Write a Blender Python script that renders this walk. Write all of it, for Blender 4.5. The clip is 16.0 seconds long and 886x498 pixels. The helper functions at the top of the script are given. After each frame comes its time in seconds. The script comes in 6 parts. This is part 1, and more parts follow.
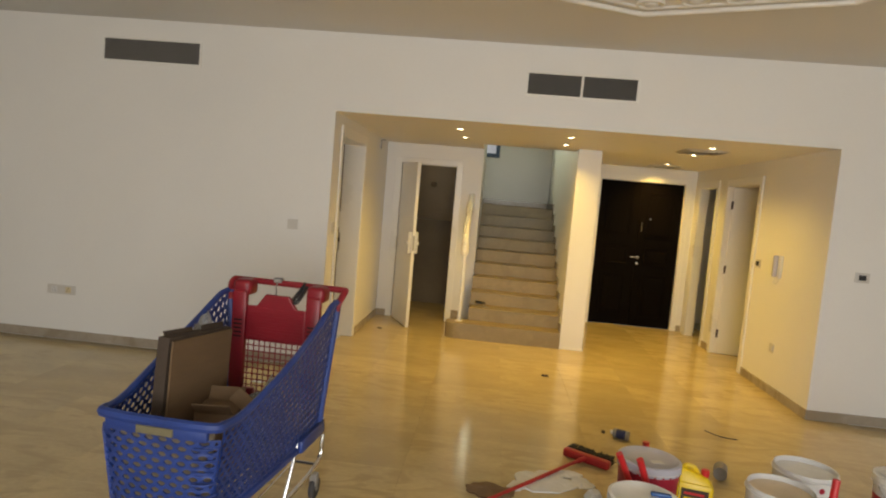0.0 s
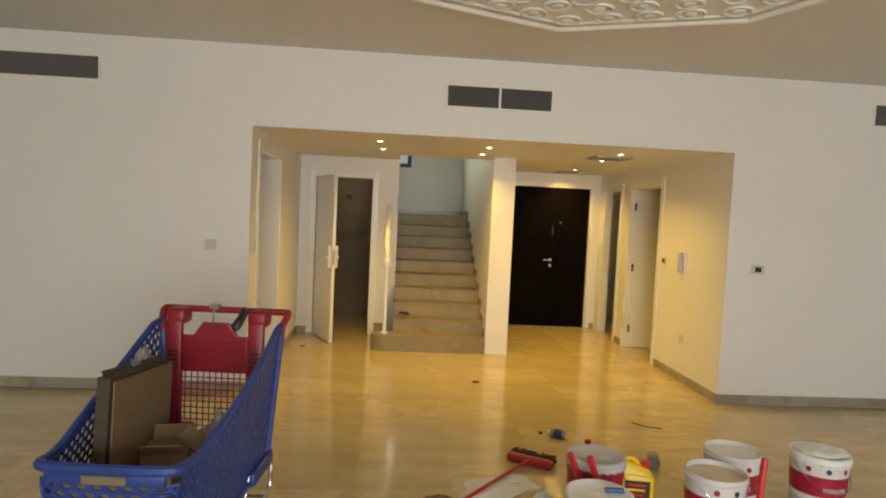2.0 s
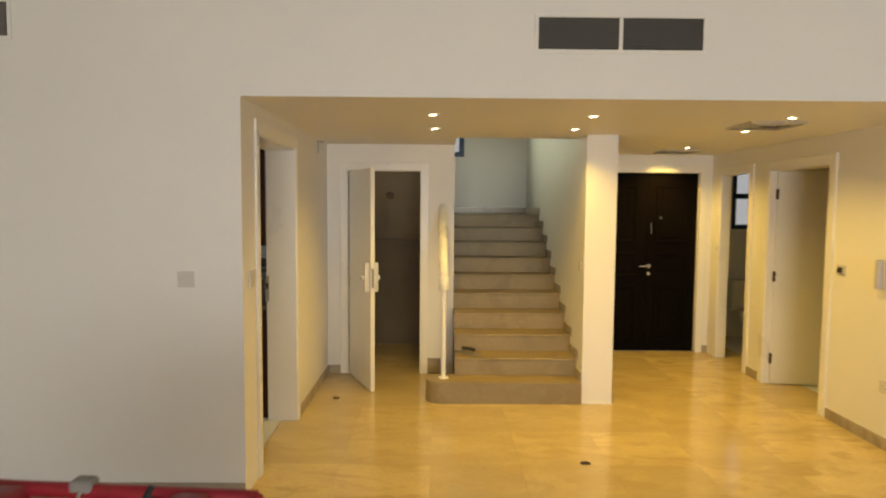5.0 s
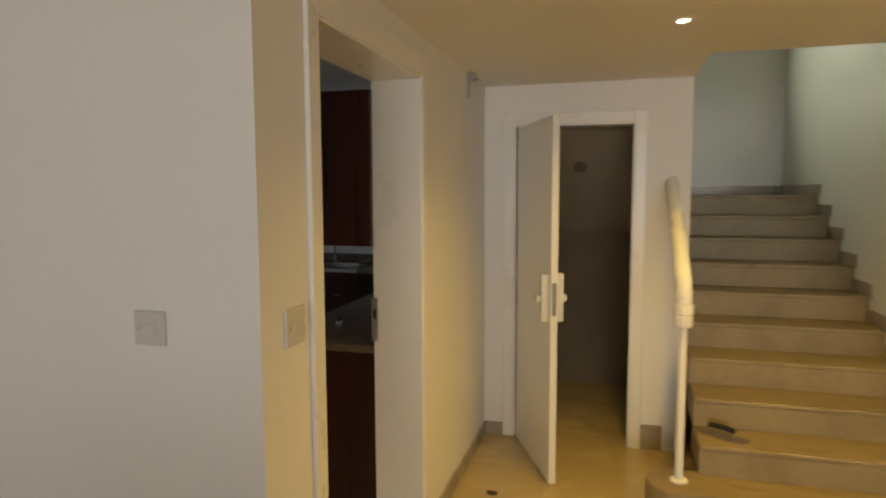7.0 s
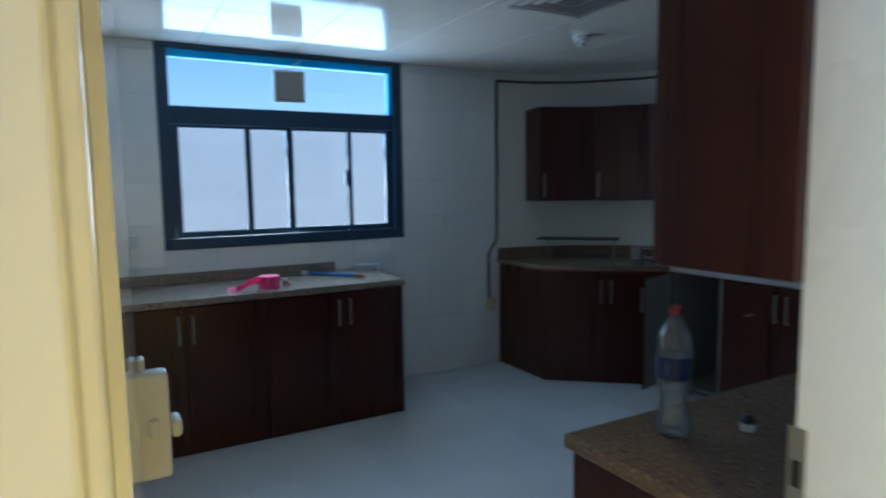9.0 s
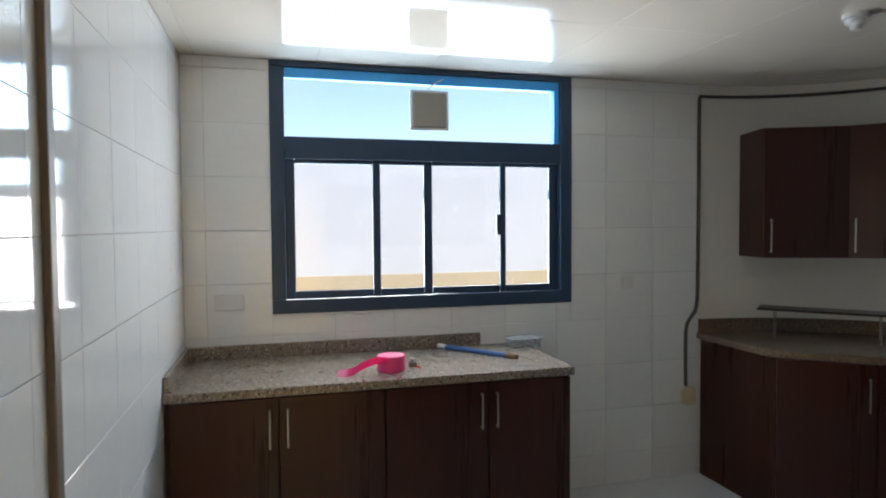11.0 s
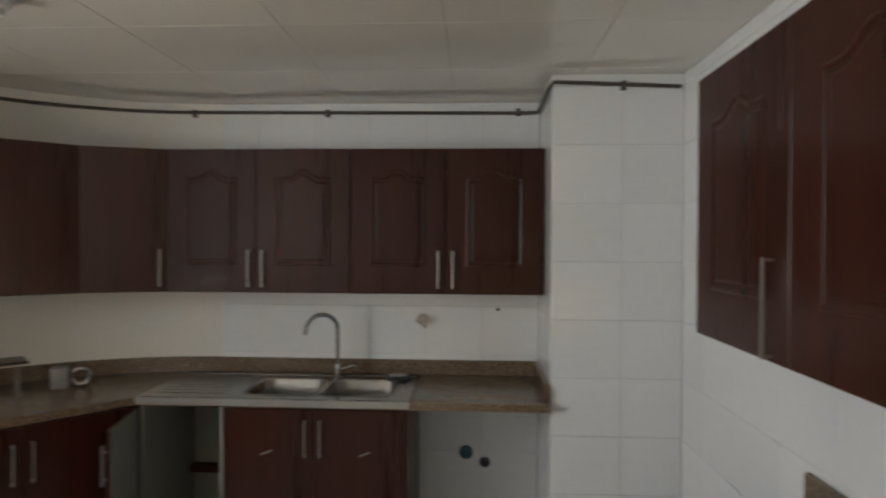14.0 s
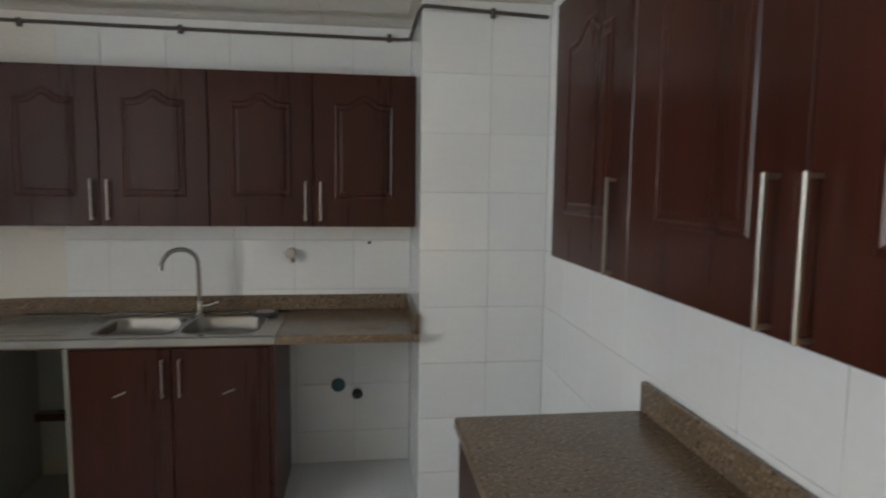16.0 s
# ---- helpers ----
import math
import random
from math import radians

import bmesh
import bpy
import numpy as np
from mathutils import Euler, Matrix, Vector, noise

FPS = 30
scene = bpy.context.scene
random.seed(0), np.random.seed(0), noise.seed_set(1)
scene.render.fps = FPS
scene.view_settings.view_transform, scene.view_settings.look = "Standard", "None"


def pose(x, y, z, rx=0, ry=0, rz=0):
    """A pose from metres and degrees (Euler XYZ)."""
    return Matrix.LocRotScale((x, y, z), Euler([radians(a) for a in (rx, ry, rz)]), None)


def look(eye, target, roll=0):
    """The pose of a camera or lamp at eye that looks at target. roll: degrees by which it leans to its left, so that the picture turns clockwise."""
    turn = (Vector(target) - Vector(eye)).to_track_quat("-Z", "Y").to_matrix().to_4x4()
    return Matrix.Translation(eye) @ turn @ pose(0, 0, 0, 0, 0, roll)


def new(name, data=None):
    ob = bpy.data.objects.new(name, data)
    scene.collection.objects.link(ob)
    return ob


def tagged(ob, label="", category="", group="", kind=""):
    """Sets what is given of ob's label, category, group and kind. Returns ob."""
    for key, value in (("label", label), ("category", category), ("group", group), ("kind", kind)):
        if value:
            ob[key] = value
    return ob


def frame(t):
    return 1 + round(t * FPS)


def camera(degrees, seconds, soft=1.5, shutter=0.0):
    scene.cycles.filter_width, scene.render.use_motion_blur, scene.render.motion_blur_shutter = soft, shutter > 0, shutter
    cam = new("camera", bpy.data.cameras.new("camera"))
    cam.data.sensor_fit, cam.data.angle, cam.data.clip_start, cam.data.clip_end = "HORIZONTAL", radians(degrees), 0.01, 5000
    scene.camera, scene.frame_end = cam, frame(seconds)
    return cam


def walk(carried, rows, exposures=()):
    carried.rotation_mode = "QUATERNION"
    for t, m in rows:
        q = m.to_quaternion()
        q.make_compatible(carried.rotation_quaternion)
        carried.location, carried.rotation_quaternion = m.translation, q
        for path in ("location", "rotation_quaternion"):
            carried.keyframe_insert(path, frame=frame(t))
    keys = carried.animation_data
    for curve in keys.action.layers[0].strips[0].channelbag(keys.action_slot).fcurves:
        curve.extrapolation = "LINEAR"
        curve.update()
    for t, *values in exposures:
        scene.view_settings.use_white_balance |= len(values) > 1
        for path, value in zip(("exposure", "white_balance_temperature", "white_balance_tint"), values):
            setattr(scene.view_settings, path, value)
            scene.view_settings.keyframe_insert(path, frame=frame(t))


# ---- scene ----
cam = camera(71.1, 16.0, soft=2.0, shutter=0.4)
# stops and white balance: the picture brightens and turns warmer once inside the kitchen
EXPOSURES = [(0.0, 0.0, 6750, 10), (3.0, 0.02, 6800, 10), (5.5, 0.14, 6750, 10), (6.2, 0.0, 6700, 10), (7.0, -0.22, 6600, 11), (7.6, -0.15, 6450, 10), (8.4, 0.4, 6000, 8), (9.0, 0.74, 4700, -1), (9.2, 0.84, 4700, -1), (11.3, 1.58, 6600, 10), (12.5, 1.68, 7500, 13), (13.4, 1.7, 8000, 17), (14.2, 1.92, 7200, 12), (15.2, 1.96, 7200, 12), (16.0, 2.0, 7000, 11)]
PATH = [
    (0, (-0.081, 0.022, 1.63), (-0.239, 2.01, 1.47), 4.9),
    (0.5, (-0.121, 0.024, 1.642), (-0.178, 2.018, 1.503), 4.3),
    (1, (-0.184, 0.022, 1.653), (-0.143, 2.018, 1.532), 3.7),
    (1.5, (-0.24, 0.02, 1.647), (-0.128, 2.014, 1.531), 3.1),
    (2, (-0.295, 0.021, 1.65), (-0.146, 2.013, 1.536), 2.7),
    (2.5, (-0.309, 0.037, 1.697), (-0.143, 2.026, 1.566), 2.6),
    (3, (-0.318, 0.186, 1.751), (-0.135, 2.174, 1.625), 2.2),
    (3.2, (-0.314, 0.3, 1.75), (-0.138, 2.288, 1.626), 2.0),
    (5.5, (-0.512, 2.547, 1.692), (-0.574, 4.541, 1.55), 0.4),
    (6, (-0.559, 3.113, 1.651), (-0.727, 5.101, 1.51), 0.4),
    (6.5, (-0.621, 3.652, 1.641), (-0.956, 5.618, 1.488), 0.0),
    (7, (-0.733, 4.189, 1.637), (-1.27, 6.107, 1.459), -0.2),
    (7.5, (-0.779, 4.727, 1.647), (-1.607, 6.533, 1.415), 0.1),
    (8, (-0.909, 5.174, 1.614), (-2.08, 6.778, 1.38), -0.5),
    (8.5, (-1.068, 5.614, 1.549), (-2.563, 6.929, 1.353), -0.2),
    (9, (-1.235, 5.862, 1.556), (-2.973, 6.829, 1.351), -0.8),
    (9.2, (-1.339, 5.924, 1.555), (-3.151, 6.744, 1.348), -0.9),
    (11.3, (-2.399, 6.315, 1.616), (-4.331, 6.826, 1.544), -0.4),
    (11.5, (-2.482, 6.344, 1.607), (-4.381, 6.97, 1.552), -0.2),
    (12, (-2.659, 6.479, 1.637), (-4.406, 7.452, 1.583), -0.3),
    (12.5, (-2.813, 6.586, 1.67), (-4.271, 7.954, 1.614), 0.2),
    (13, (-2.917, 6.643, 1.667), (-3.969, 8.343, 1.62), 0.2),
    (13.2, (-2.941, 6.678, 1.673), (-3.8, 8.484, 1.63), 0.0),
    (13.5, (-2.882, 6.679, 1.678), (-3.459, 8.593, 1.644), 0.2),
    (13.6, (-2.842, 6.703, 1.682), (-3.335, 8.642, 1.646), 0.2),
    (14, (-2.794, 6.67, 1.682), (-2.897, 8.667, 1.664), 0.3),
    (14.5, (-2.673, 6.67, 1.693), (-2.425, 8.654, 1.674), 0.4),
    (15, (-2.611, 6.668, 1.69), (-2.181, 8.621, 1.64), 0.3),
    (15.5, (-2.644, 6.681, 1.668), (-2.213, 8.63, 1.544), 0.6),
    (16, (-2.713, 6.713, 1.626), (-2.448, 8.685, 1.425), 0.7),
]
walk(cam, [(t, look(eye, target, roll)) for t, eye, target, roll in PATH], EXPOSURES)

# ---- world, sun and lamps ----
world = bpy.data.worlds.new("sky")
scene.world = world
world.use_nodes = True
_n, _l = world.node_tree.nodes, world.node_tree.links
_sky = _n.new("ShaderNodeTexSky")
_sky.sky_type, _sky.sun_disc = "NISHITA", False
_sky.sun_elevation, _sky.sun_rotation = radians(58), radians(143)
_l.new(_sky.outputs[0], _n["Background"].inputs[0])
_n["Background"].inputs[1].default_value = 0.09

_sun = new("sun", bpy.data.lights.new("sun", "SUN"))
_sun.data.energy, _sun.data.angle, _sun.data.color = 2.0, radians(0.5), (1.0, 0.95, 0.86)
_sun.matrix_world = look((18, -24, 48), (0, 0, 0))

WARM = (1.0, 0.645, 0.125)
SPOTS = [(-0.50, 6.17), (-0.49, 6.92), (0.58, 6.19), (0.61, 6.90), (1.91, 6.17), (1.97, 6.93), (2.07, 8.32), (2.14, 8.98)]
SPOT_WATTS = 45.0


def window_lamp(name, m, sx, sy, watts, color):
    lamp = bpy.data.lights.new(name, "AREA")
    lamp.shape, lamp.size, lamp.size_y, lamp.energy, lamp.color = "RECTANGLE", sx, sy, watts, color
    ob = new(name, lamp)
    ob.matrix_world = m
    return ob


# daylight through the living room's windows, behind the walk
window_lamp("living_daylight", look((0.6, -4.35, 1.5), (0.6, 0.0, 2.3)), 4.4, 2.2, 305, (0.98, 0.97, 0.945))
# the sky's light in the stair window and the bathroom window
window_lamp("stair_daylight", look((-0.72, 10.85, 3.06), (0.6, 8.9, 3.5)), 1.1, 1.1, 17, (0.94, 1.0, 0.72)).data.spread = radians(120)
window_lamp("bathroom_daylight", look((3.72, 10.17, 1.85), (3.6, 9.0, 1.2)), 0.4, 0.6, 0.3, (0.85, 0.95, 1.0))
# the sky's light, and the light thrown up by the ground, in the kitchen window's opening
window_lamp("kitchen_sky_light", look((-5.83, 7.11, 2.13), (-4.83, 7.13, 1.83)), 1.60, 0.60, 9.5, (0.60, 0.81, 1.0))
window_lamp("kitchen_ground_light", look((-5.83, 7.11, 1.50), (-4.83, 7.13, 1.92)), 1.60, 0.60, 12.5, (0.96, 0.95, 0.94))

# ---- materials ----


def material(name, col, rough=0.5, metal=0.0, var=0.10, scale=3.0, fine=60.0, bump=0.03, stretch=(1, 1, 1), random_tint=0.0, spec=0.5, coat=0.0, island=0.0):
    """Principled surface with variation at two scales, fine relief and, where asked for, a tint by piece."""
    m = bpy.data.materials.new(name)
    m.use_nodes = True
    n, l = m.node_tree.nodes, m.node_tree.links
    p = n["Principled BSDF"]
    p.inputs["Metallic"].default_value = metal
    p.inputs["Specular IOR Level"].default_value = spec
    p.inputs["Coat Weight"].default_value = coat
    p.inputs["Coat Roughness"].default_value = 0.08
    co = n.new("ShaderNodeTexCoord")
    mp = n.new("ShaderNodeMapping")
    mp.inputs["Scale"].default_value = stretch
    l.new(co.outputs["Object"], mp.inputs[0])
    big, small = n.new("ShaderNodeTexNoise"), n.new("ShaderNodeTexNoise")
    big.inputs["Scale"].default_value, big.inputs["Detail"].default_value = scale, 5
    small.inputs["Scale"].default_value, small.inputs["Detail"].default_value = fine, 4
    l.new(mp.outputs[0], big.inputs["Vector"])
    l.new(mp.outputs[0], small.inputs["Vector"])
    mix = n.new("ShaderNodeMix")
    mix.data_type = "RGBA"
    mix.inputs["A"].default_value = (*[c * (1 - var) for c in col], 1)
    mix.inputs["B"].default_value = (*[min(1, c * (1 + var)) for c in col], 1)
    add = n.new("ShaderNodeMath")
    add.operation = "MULTIPLY_ADD"
    add.inputs[1].default_value = 0.35
    l.new(small.outputs[0], add.inputs[0])
    half = n.new("ShaderNodeMath")
    half.operation = "MULTIPLY"
    half.inputs[1].default_value = 0.65
    l.new(big.outputs[0], half.inputs[0])
    l.new(half.outputs[0], add.inputs[2])
    ramp = n.new("ShaderNodeMapRange")
    ramp.inputs[1].default_value, ramp.inputs[2].default_value = 0.32, 0.68
    l.new(add.outputs[0], ramp.inputs[0])
    l.new(ramp.outputs[0], mix.inputs["Factor"])
    out = mix.outputs["Result"]
    if random_tint or island:
        hsv = n.new("ShaderNodeHueSaturation")
        src = n.new("ShaderNodeObjectInfo").outputs["Random"] if random_tint else n.new("ShaderNodeNewGeometry").outputs["Random Per Island"]
        mr = n.new("ShaderNodeMapRange")
        k = random_tint or island
        mr.inputs[3].default_value, mr.inputs[4].default_value = 1 - k, 1 + k
        l.new(src, mr.inputs[0])
        l.new(mr.outputs[0], hsv.inputs["Value"])
        l.new(out, hsv.inputs["Color"])
        out = hsv.outputs[0]
    l.new(out, p.inputs["Base Color"])
    rr = n.new("ShaderNodeMapRange")
    rr.inputs[3].default_value, rr.inputs[4].default_value = rough * 0.85, min(1.0, rough * 1.2)
    l.new(big.outputs[0], rr.inputs[0])
    l.new(rr.outputs[0], p.inputs["Roughness"])
    if bump:
        b = n.new("ShaderNodeBump")
        b.inputs["Strength"].default_value = bump
        b.inputs["Distance"].default_value = 0.01
        l.new(small.outputs[0], b.inputs["Height"])
        l.new(b.outputs[0], p.inputs["Normal"])
    return m


def marble(name, col, vein, rough, piece=0.0, island=0.0):
    """Cloudy polished stone: broad drifts, thin veins and a tint by slab."""
    m = material(name, col, rough, 0, 0.16, 1.6, 24, 0.0, (1, 2.2, 1), random_tint=piece, island=island)
    n, l = m.node_tree.nodes, m.node_tree.links
    p = n["Principled BSDF"]
    src = p.inputs["Base Color"].links[0].from_socket
    co = n.new("ShaderNodeTexCoord")
    mp = n.new("ShaderNodeMapping")
    mp.inputs["Scale"].default_value = (1.0, 2.6, 1.0)
    mp.inputs["Rotation"].default_value = (0, 0, 0.4)
    v = n.new("ShaderNodeTexNoise")
    v.inputs["Scale"].default_value, v.inputs["Detail"].default_value, v.inputs["Distortion"].default_value = 2.3, 9, 1.4
    r = n.new("ShaderNodeMapRange")
    r.inputs[1].default_value, r.inputs[2].default_value = 0.50, 0.62
    mix = n.new("ShaderNodeMix")
    mix.data_type = "RGBA"
    l.new(n.new("ShaderNodeNewGeometry").outputs["Position"], mp.inputs[0])
    l.new(mp.outputs[0], v.inputs["Vector"])
    l.new(v.outputs[0], r.inputs[0])
    l.new(r.outputs[0], mix.inputs["Factor"])
    l.new(src, mix.inputs["A"])
    mix.inputs["B"].default_value = (*vein, 1)
    l.new(mix.outputs["Result"], p.inputs["Base Color"])
    return m


def granite(name, base, light, dark, rough):
    m = material(name, base, rough, 0, 0.2, 5, 90, 0.01)
    n, l = m.node_tree.nodes, m.node_tree.links
    p = n["Principled BSDF"]
    src = p.inputs["Base Color"].links[0].from_socket
    co = n.new("ShaderNodeTexCoord")
    for scale, col, lo, hi in ((95, light, 0.57, 0.66), (70, dark, 0.58, 0.68)):
        v = n.new("ShaderNodeTexNoise")
        v.inputs["Scale"].default_value, v.inputs["Detail"].default_value = scale, 2
        r = n.new("ShaderNodeMapRange")
        r.inputs[1].default_value, r.inputs[2].default_value = lo, hi
        mix = n.new("ShaderNodeMix")
        mix.data_type = "RGBA"
        l.new(co.outputs["Object"], v.inputs["Vector"])
        l.new(v.outputs[0], r.inputs[0])
        l.new(r.outputs[0], mix.inputs["Factor"])
        l.new(src, mix.inputs["A"])
        mix.inputs["B"].default_value = (*col, 1)
        src = mix.outputs["Result"]
    l.new(src, p.inputs["Base Color"])
    return m


def clear(name, tint=(1, 1, 1), haze=0.0, gloss=0.05):
    """Window glass or thin plastic: light passes straight, with a glossy skin."""
    m = bpy.data.materials.new(name)
    m.use_nodes = True
    n, l = m.node_tree.nodes, m.node_tree.links
    n.remove(n["Principled BSDF"])
    tr, gl, mix, fr = n.new("ShaderNodeBsdfTransparent"), n.new("ShaderNodeBsdfGlossy"), n.new("ShaderNodeMixShader"), n.new("ShaderNodeFresnel")
    tr.inputs[0].default_value = (*tint, 1)
    gl.inputs["Roughness"].default_value = gloss
    l.new(fr.outputs[0], mix.inputs[0])
    l.new(tr.outputs[0], mix.inputs[1])
    l.new(gl.outputs[0], mix.inputs[2])
    last = mix.outputs[0]
    if haze:
        df, m2 = n.new("ShaderNodeBsdfDiffuse"), n.new("ShaderNodeMixShader")
        m2.inputs[0].default_value = haze
        l.new(last, m2.inputs[1])
        l.new(df.outputs[0], m2.inputs[2])
        last = m2.outputs[0]
    l.new(last, n["Material Output"].inputs[0])
    return m


def glow(name, col, strength):
    m = bpy.data.materials.new(name)
    m.use_nodes = True
    p = m.node_tree.nodes["Principled BSDF"]
    p.inputs["Base Color"].default_value = (0.8, 0.8, 0.8, 1)
    p.inputs["Emission Color"].default_value, p.inputs["Emission Strength"].default_value = (*col, 1), strength
    return m


PAINT = material("white_wall_paint", (0.78, 0.77, 0.75), 0.55, 0, 0.03, 0.9, 90, 0.05)
PAINT_GLOSS = material("white_gloss_paint", (0.80, 0.79, 0.76), 0.28, 0, 0.03, 1.5, 40, 0.03)
DOOR_GLOSS = material("white_lacquer", (0.80, 0.80, 0.79), 0.05, 0, 0.02, 1.5, 40, 0.01)
CEIL = material("ceiling_paint", (0.66, 0.658, 0.65), 0.7, 0, 0.03, 0.7, 90, 0.05)
# cupboard interior: its darkness is put into this wall colour
CUPBOARD_SHADE = material("cupboard_shade_brown", (0.17, 0.135, 0.09), 0.85, 0, 0.18, 2.0, 60, 0.15)
PLASTER = material("white_plaster_relief", (0.82, 0.82, 0.81), 0.5, 0, 0.04, 4, 80, 0.05)
CREAM = material("cream_curved_wall_paint", (0.74, 0.71, 0.65), 0.45, 0, 0.05, 1.1, 60, 0.05)
FLOOR = marble("polished_beige_marble", (0.53, 0.415, 0.21), (0.47, 0.362, 0.178), 0.125, piece=0.10)
FLOOR_REST = marble("polished_beige_marble_rest", (0.53, 0.415, 0.21), (0.47, 0.362, 0.178), 0.125, island=0.10)
GROUT = material("stone_joint", (0.37, 0.295, 0.165), 0.5, 0, 0.1, 8, 120, 0.1)
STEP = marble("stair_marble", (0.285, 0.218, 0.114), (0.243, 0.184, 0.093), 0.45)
SKIRT = marble("skirting_marble", (0.36, 0.31, 0.25), (0.30, 0.25, 0.19), 0.25)
TILE = material("white_glazed_tile", (0.78, 0.79, 0.79), 0.06, 0, 0.04, 2.0, 30, 0.015, random_tint=0.025)
TILE_GROUT = material("tile_grout", (0.50, 0.48, 0.46), 0.8, 0, 0.25, 5, 100, 0.1)
KFLOOR = material("pale_grey_floor_tile", (0.62, 0.64, 0.66), 0.22, 0, 0.06, 2.0, 50, 0.02, random_tint=0.03)
PANEL = material("cream_metal_ceiling_panel", (0.74, 0.70, 0.63), 0.07, 0, 0.02, 0.8, 60, 0.004, island=0.02)
GAP = material("ceiling_joint_shadow_gap", (0.34, 0.32, 0.28), 0.8)
WOOD = material("dark_mahogany", (0.040, 0.0100, 0.0060), 0.28, 0, 0.28, 1.5, 14, 0.015, (9, 9, 0.5), spec=0.26, coat=0.07)
# white cabinet lining greyed in its base colour for the shade inside
WOOD_IN = material("shade_grey_melamine", (0.24, 0.24, 0.21), 0.4, 0, 0.06, 2, 50, 0.02)
BLACKWOOD = material("black_stained_door_wood", (0.0045, 0.003, 0.002), 0.6, 0, 0.3, 4, 40, 0.04, (9, 9, 0.7), spec=0.04)
STEEL = material("brushed_steel", (0.41, 0.40, 0.38), 0.34, 1.0, 0.08, 6, 120, 0.02, (1, 14, 1))
# deck steel darkened in colour for mirrored dark cabinets and some dirt
SINK_STEEL = material("reflection_dark_sink_steel", (0.25, 0.235, 0.215), 0.22, 1.0, 0.10, 6, 120, 0.02, (1, 14, 1))
DULL_CHROME = material("dull_tap_chrome", (0.40, 0.39, 0.38), 0.25, 1.0, 0.10, 20, 80, 0.02)
# bowl steel, darker than the sink's front edge
BOWL_STEEL = material("darker_bowl_steel", (0.30, 0.285, 0.265), 0.30, 1.0, 0.10, 6, 120, 0.02)
CHROME = material("worn_chrome", (0.62, 0.62, 0.62), 0.18, 1.0, 0.08, 20, 80, 0.02)
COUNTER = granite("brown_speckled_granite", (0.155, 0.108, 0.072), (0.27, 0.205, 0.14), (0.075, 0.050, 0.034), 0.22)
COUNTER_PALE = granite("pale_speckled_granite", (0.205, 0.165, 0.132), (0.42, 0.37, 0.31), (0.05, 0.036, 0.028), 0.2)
ALU = material("dark_blue_grey_aluminium", (0.026, 0.055, 0.105), 0.35, 0.2, 0.12, 6, 90, 0.02)
# blue film on the rails; light coming through it is put into this colour
ALU_RAIL = material("backlit_blue_film", (0.05, 0.38, 0.90), 0.3, 0.1, 0.15, 6, 60, 0.02)
SWITCH_W = material("grey_white_switch_plastic", (0.60, 0.58, 0.55), 0.35, 0, 0.04, 8, 60, 0.01)
PLASTIC_W = material("white_plastic", (0.66, 0.66, 0.66), 0.35, 0, 0.04, 8, 60, 0.01)
PLASTIC_CREAM = material("cream_plastic", (0.62, 0.52, 0.32), 0.4, 0, 0.1, 8, 60, 0.01)
PLASTIC_K = material("black_plastic", (0.018, 0.018, 0.02), 0.4, 0, 0.2, 20, 90, 0.02)
HINGE_BROWN = material("dark_bronze_hinge", (0.06, 0.030, 0.016), 0.5, 0.3, 0.2, 20, 90, 0.02)
RED_PRINT = material("dark_red_print", (0.34, 0.010, 0.035), 0.4, 0, 0.15, 9, 60, 0.02)
RED_BROOM = material("worn_red_broom_plastic", (0.36, 0.014, 0.016), 0.45, 0, 0.2, 9, 60, 0.03)
RUBBER = material("grey_rubber", (0.05, 0.05, 0.055), 0.7, 0, 0.2, 20, 90, 0.1)
BLUE = material("blue_cart_plastic", (0.020, 0.050, 0.235), 0.42, 0, 0.18, 6, 60, 0.03)
RED = material("red_cart_plastic", (0.24, 0.010, 0.020), 0.38, 0, 0.18, 6, 60, 0.03)
RED_BRIGHT = material("red_plastic", (0.55, 0.02, 0.025), 0.35, 0, 0.12, 9, 60, 0.02)
GREY_PLASTIC = material("lilac_grey_plastic", (0.46, 0.46, 0.54), 0.35, 0, 0.08, 9, 50, 0.02)
YELLOW = material("yellow_plastic", (0.78, 0.55, 0.01), 0.35, 0, 0.08, 9, 50, 0.02)
CARD = material("brown_cardboard", (0.16, 0.10, 0.052), 0.85, 0, 0.14, 5, 90, 0.1, (1, 1, 6))
CARD_PALE = material("pale_cardboard", (0.34, 0.27, 0.19), 0.85, 0, 0.14, 5, 90, 0.1)
CARD_D = material("dark_cardboard", (0.06, 0.042, 0.03), 0.85, 0, 0.2, 6, 90, 0.1)
PAPER = material("crumpled_white_paper", (0.66, 0.66, 0.64), 0.8, 0, 0.08, 12, 80, 0.3)
PAINT_WET = material("dried_white_paint", (0.80, 0.80, 0.78), 0.35, 0, 0.06, 14, 60, 0.1)
PAINT_BEIGE = material("beige_paint", (0.66, 0.54, 0.38), 0.35, 0, 0.06, 14, 60, 0.1)
PINK = material("pink_tape", (0.80, 0.06, 0.26), 0.45, 0, 0.1, 14, 60, 0.05)
NAVY = material("navy_print", (0.015, 0.025, 0.09), 0.4, 0, 0.1, 14, 60, 0.02)
SKYBLUE = material("light_blue_print", (0.12, 0.30, 0.62), 0.4, 0, 0.1, 14, 60, 0.02)
BRISTLE = material("black_bristle", (0.015, 0.012, 0.011), 0.8, 0, 0.3, 40, 200, 0.5)
TUBE_BLUE = material("blue_tube", (0.03, 0.10, 0.30), 0.4, 0, 0.1, 14, 60, 0.02)
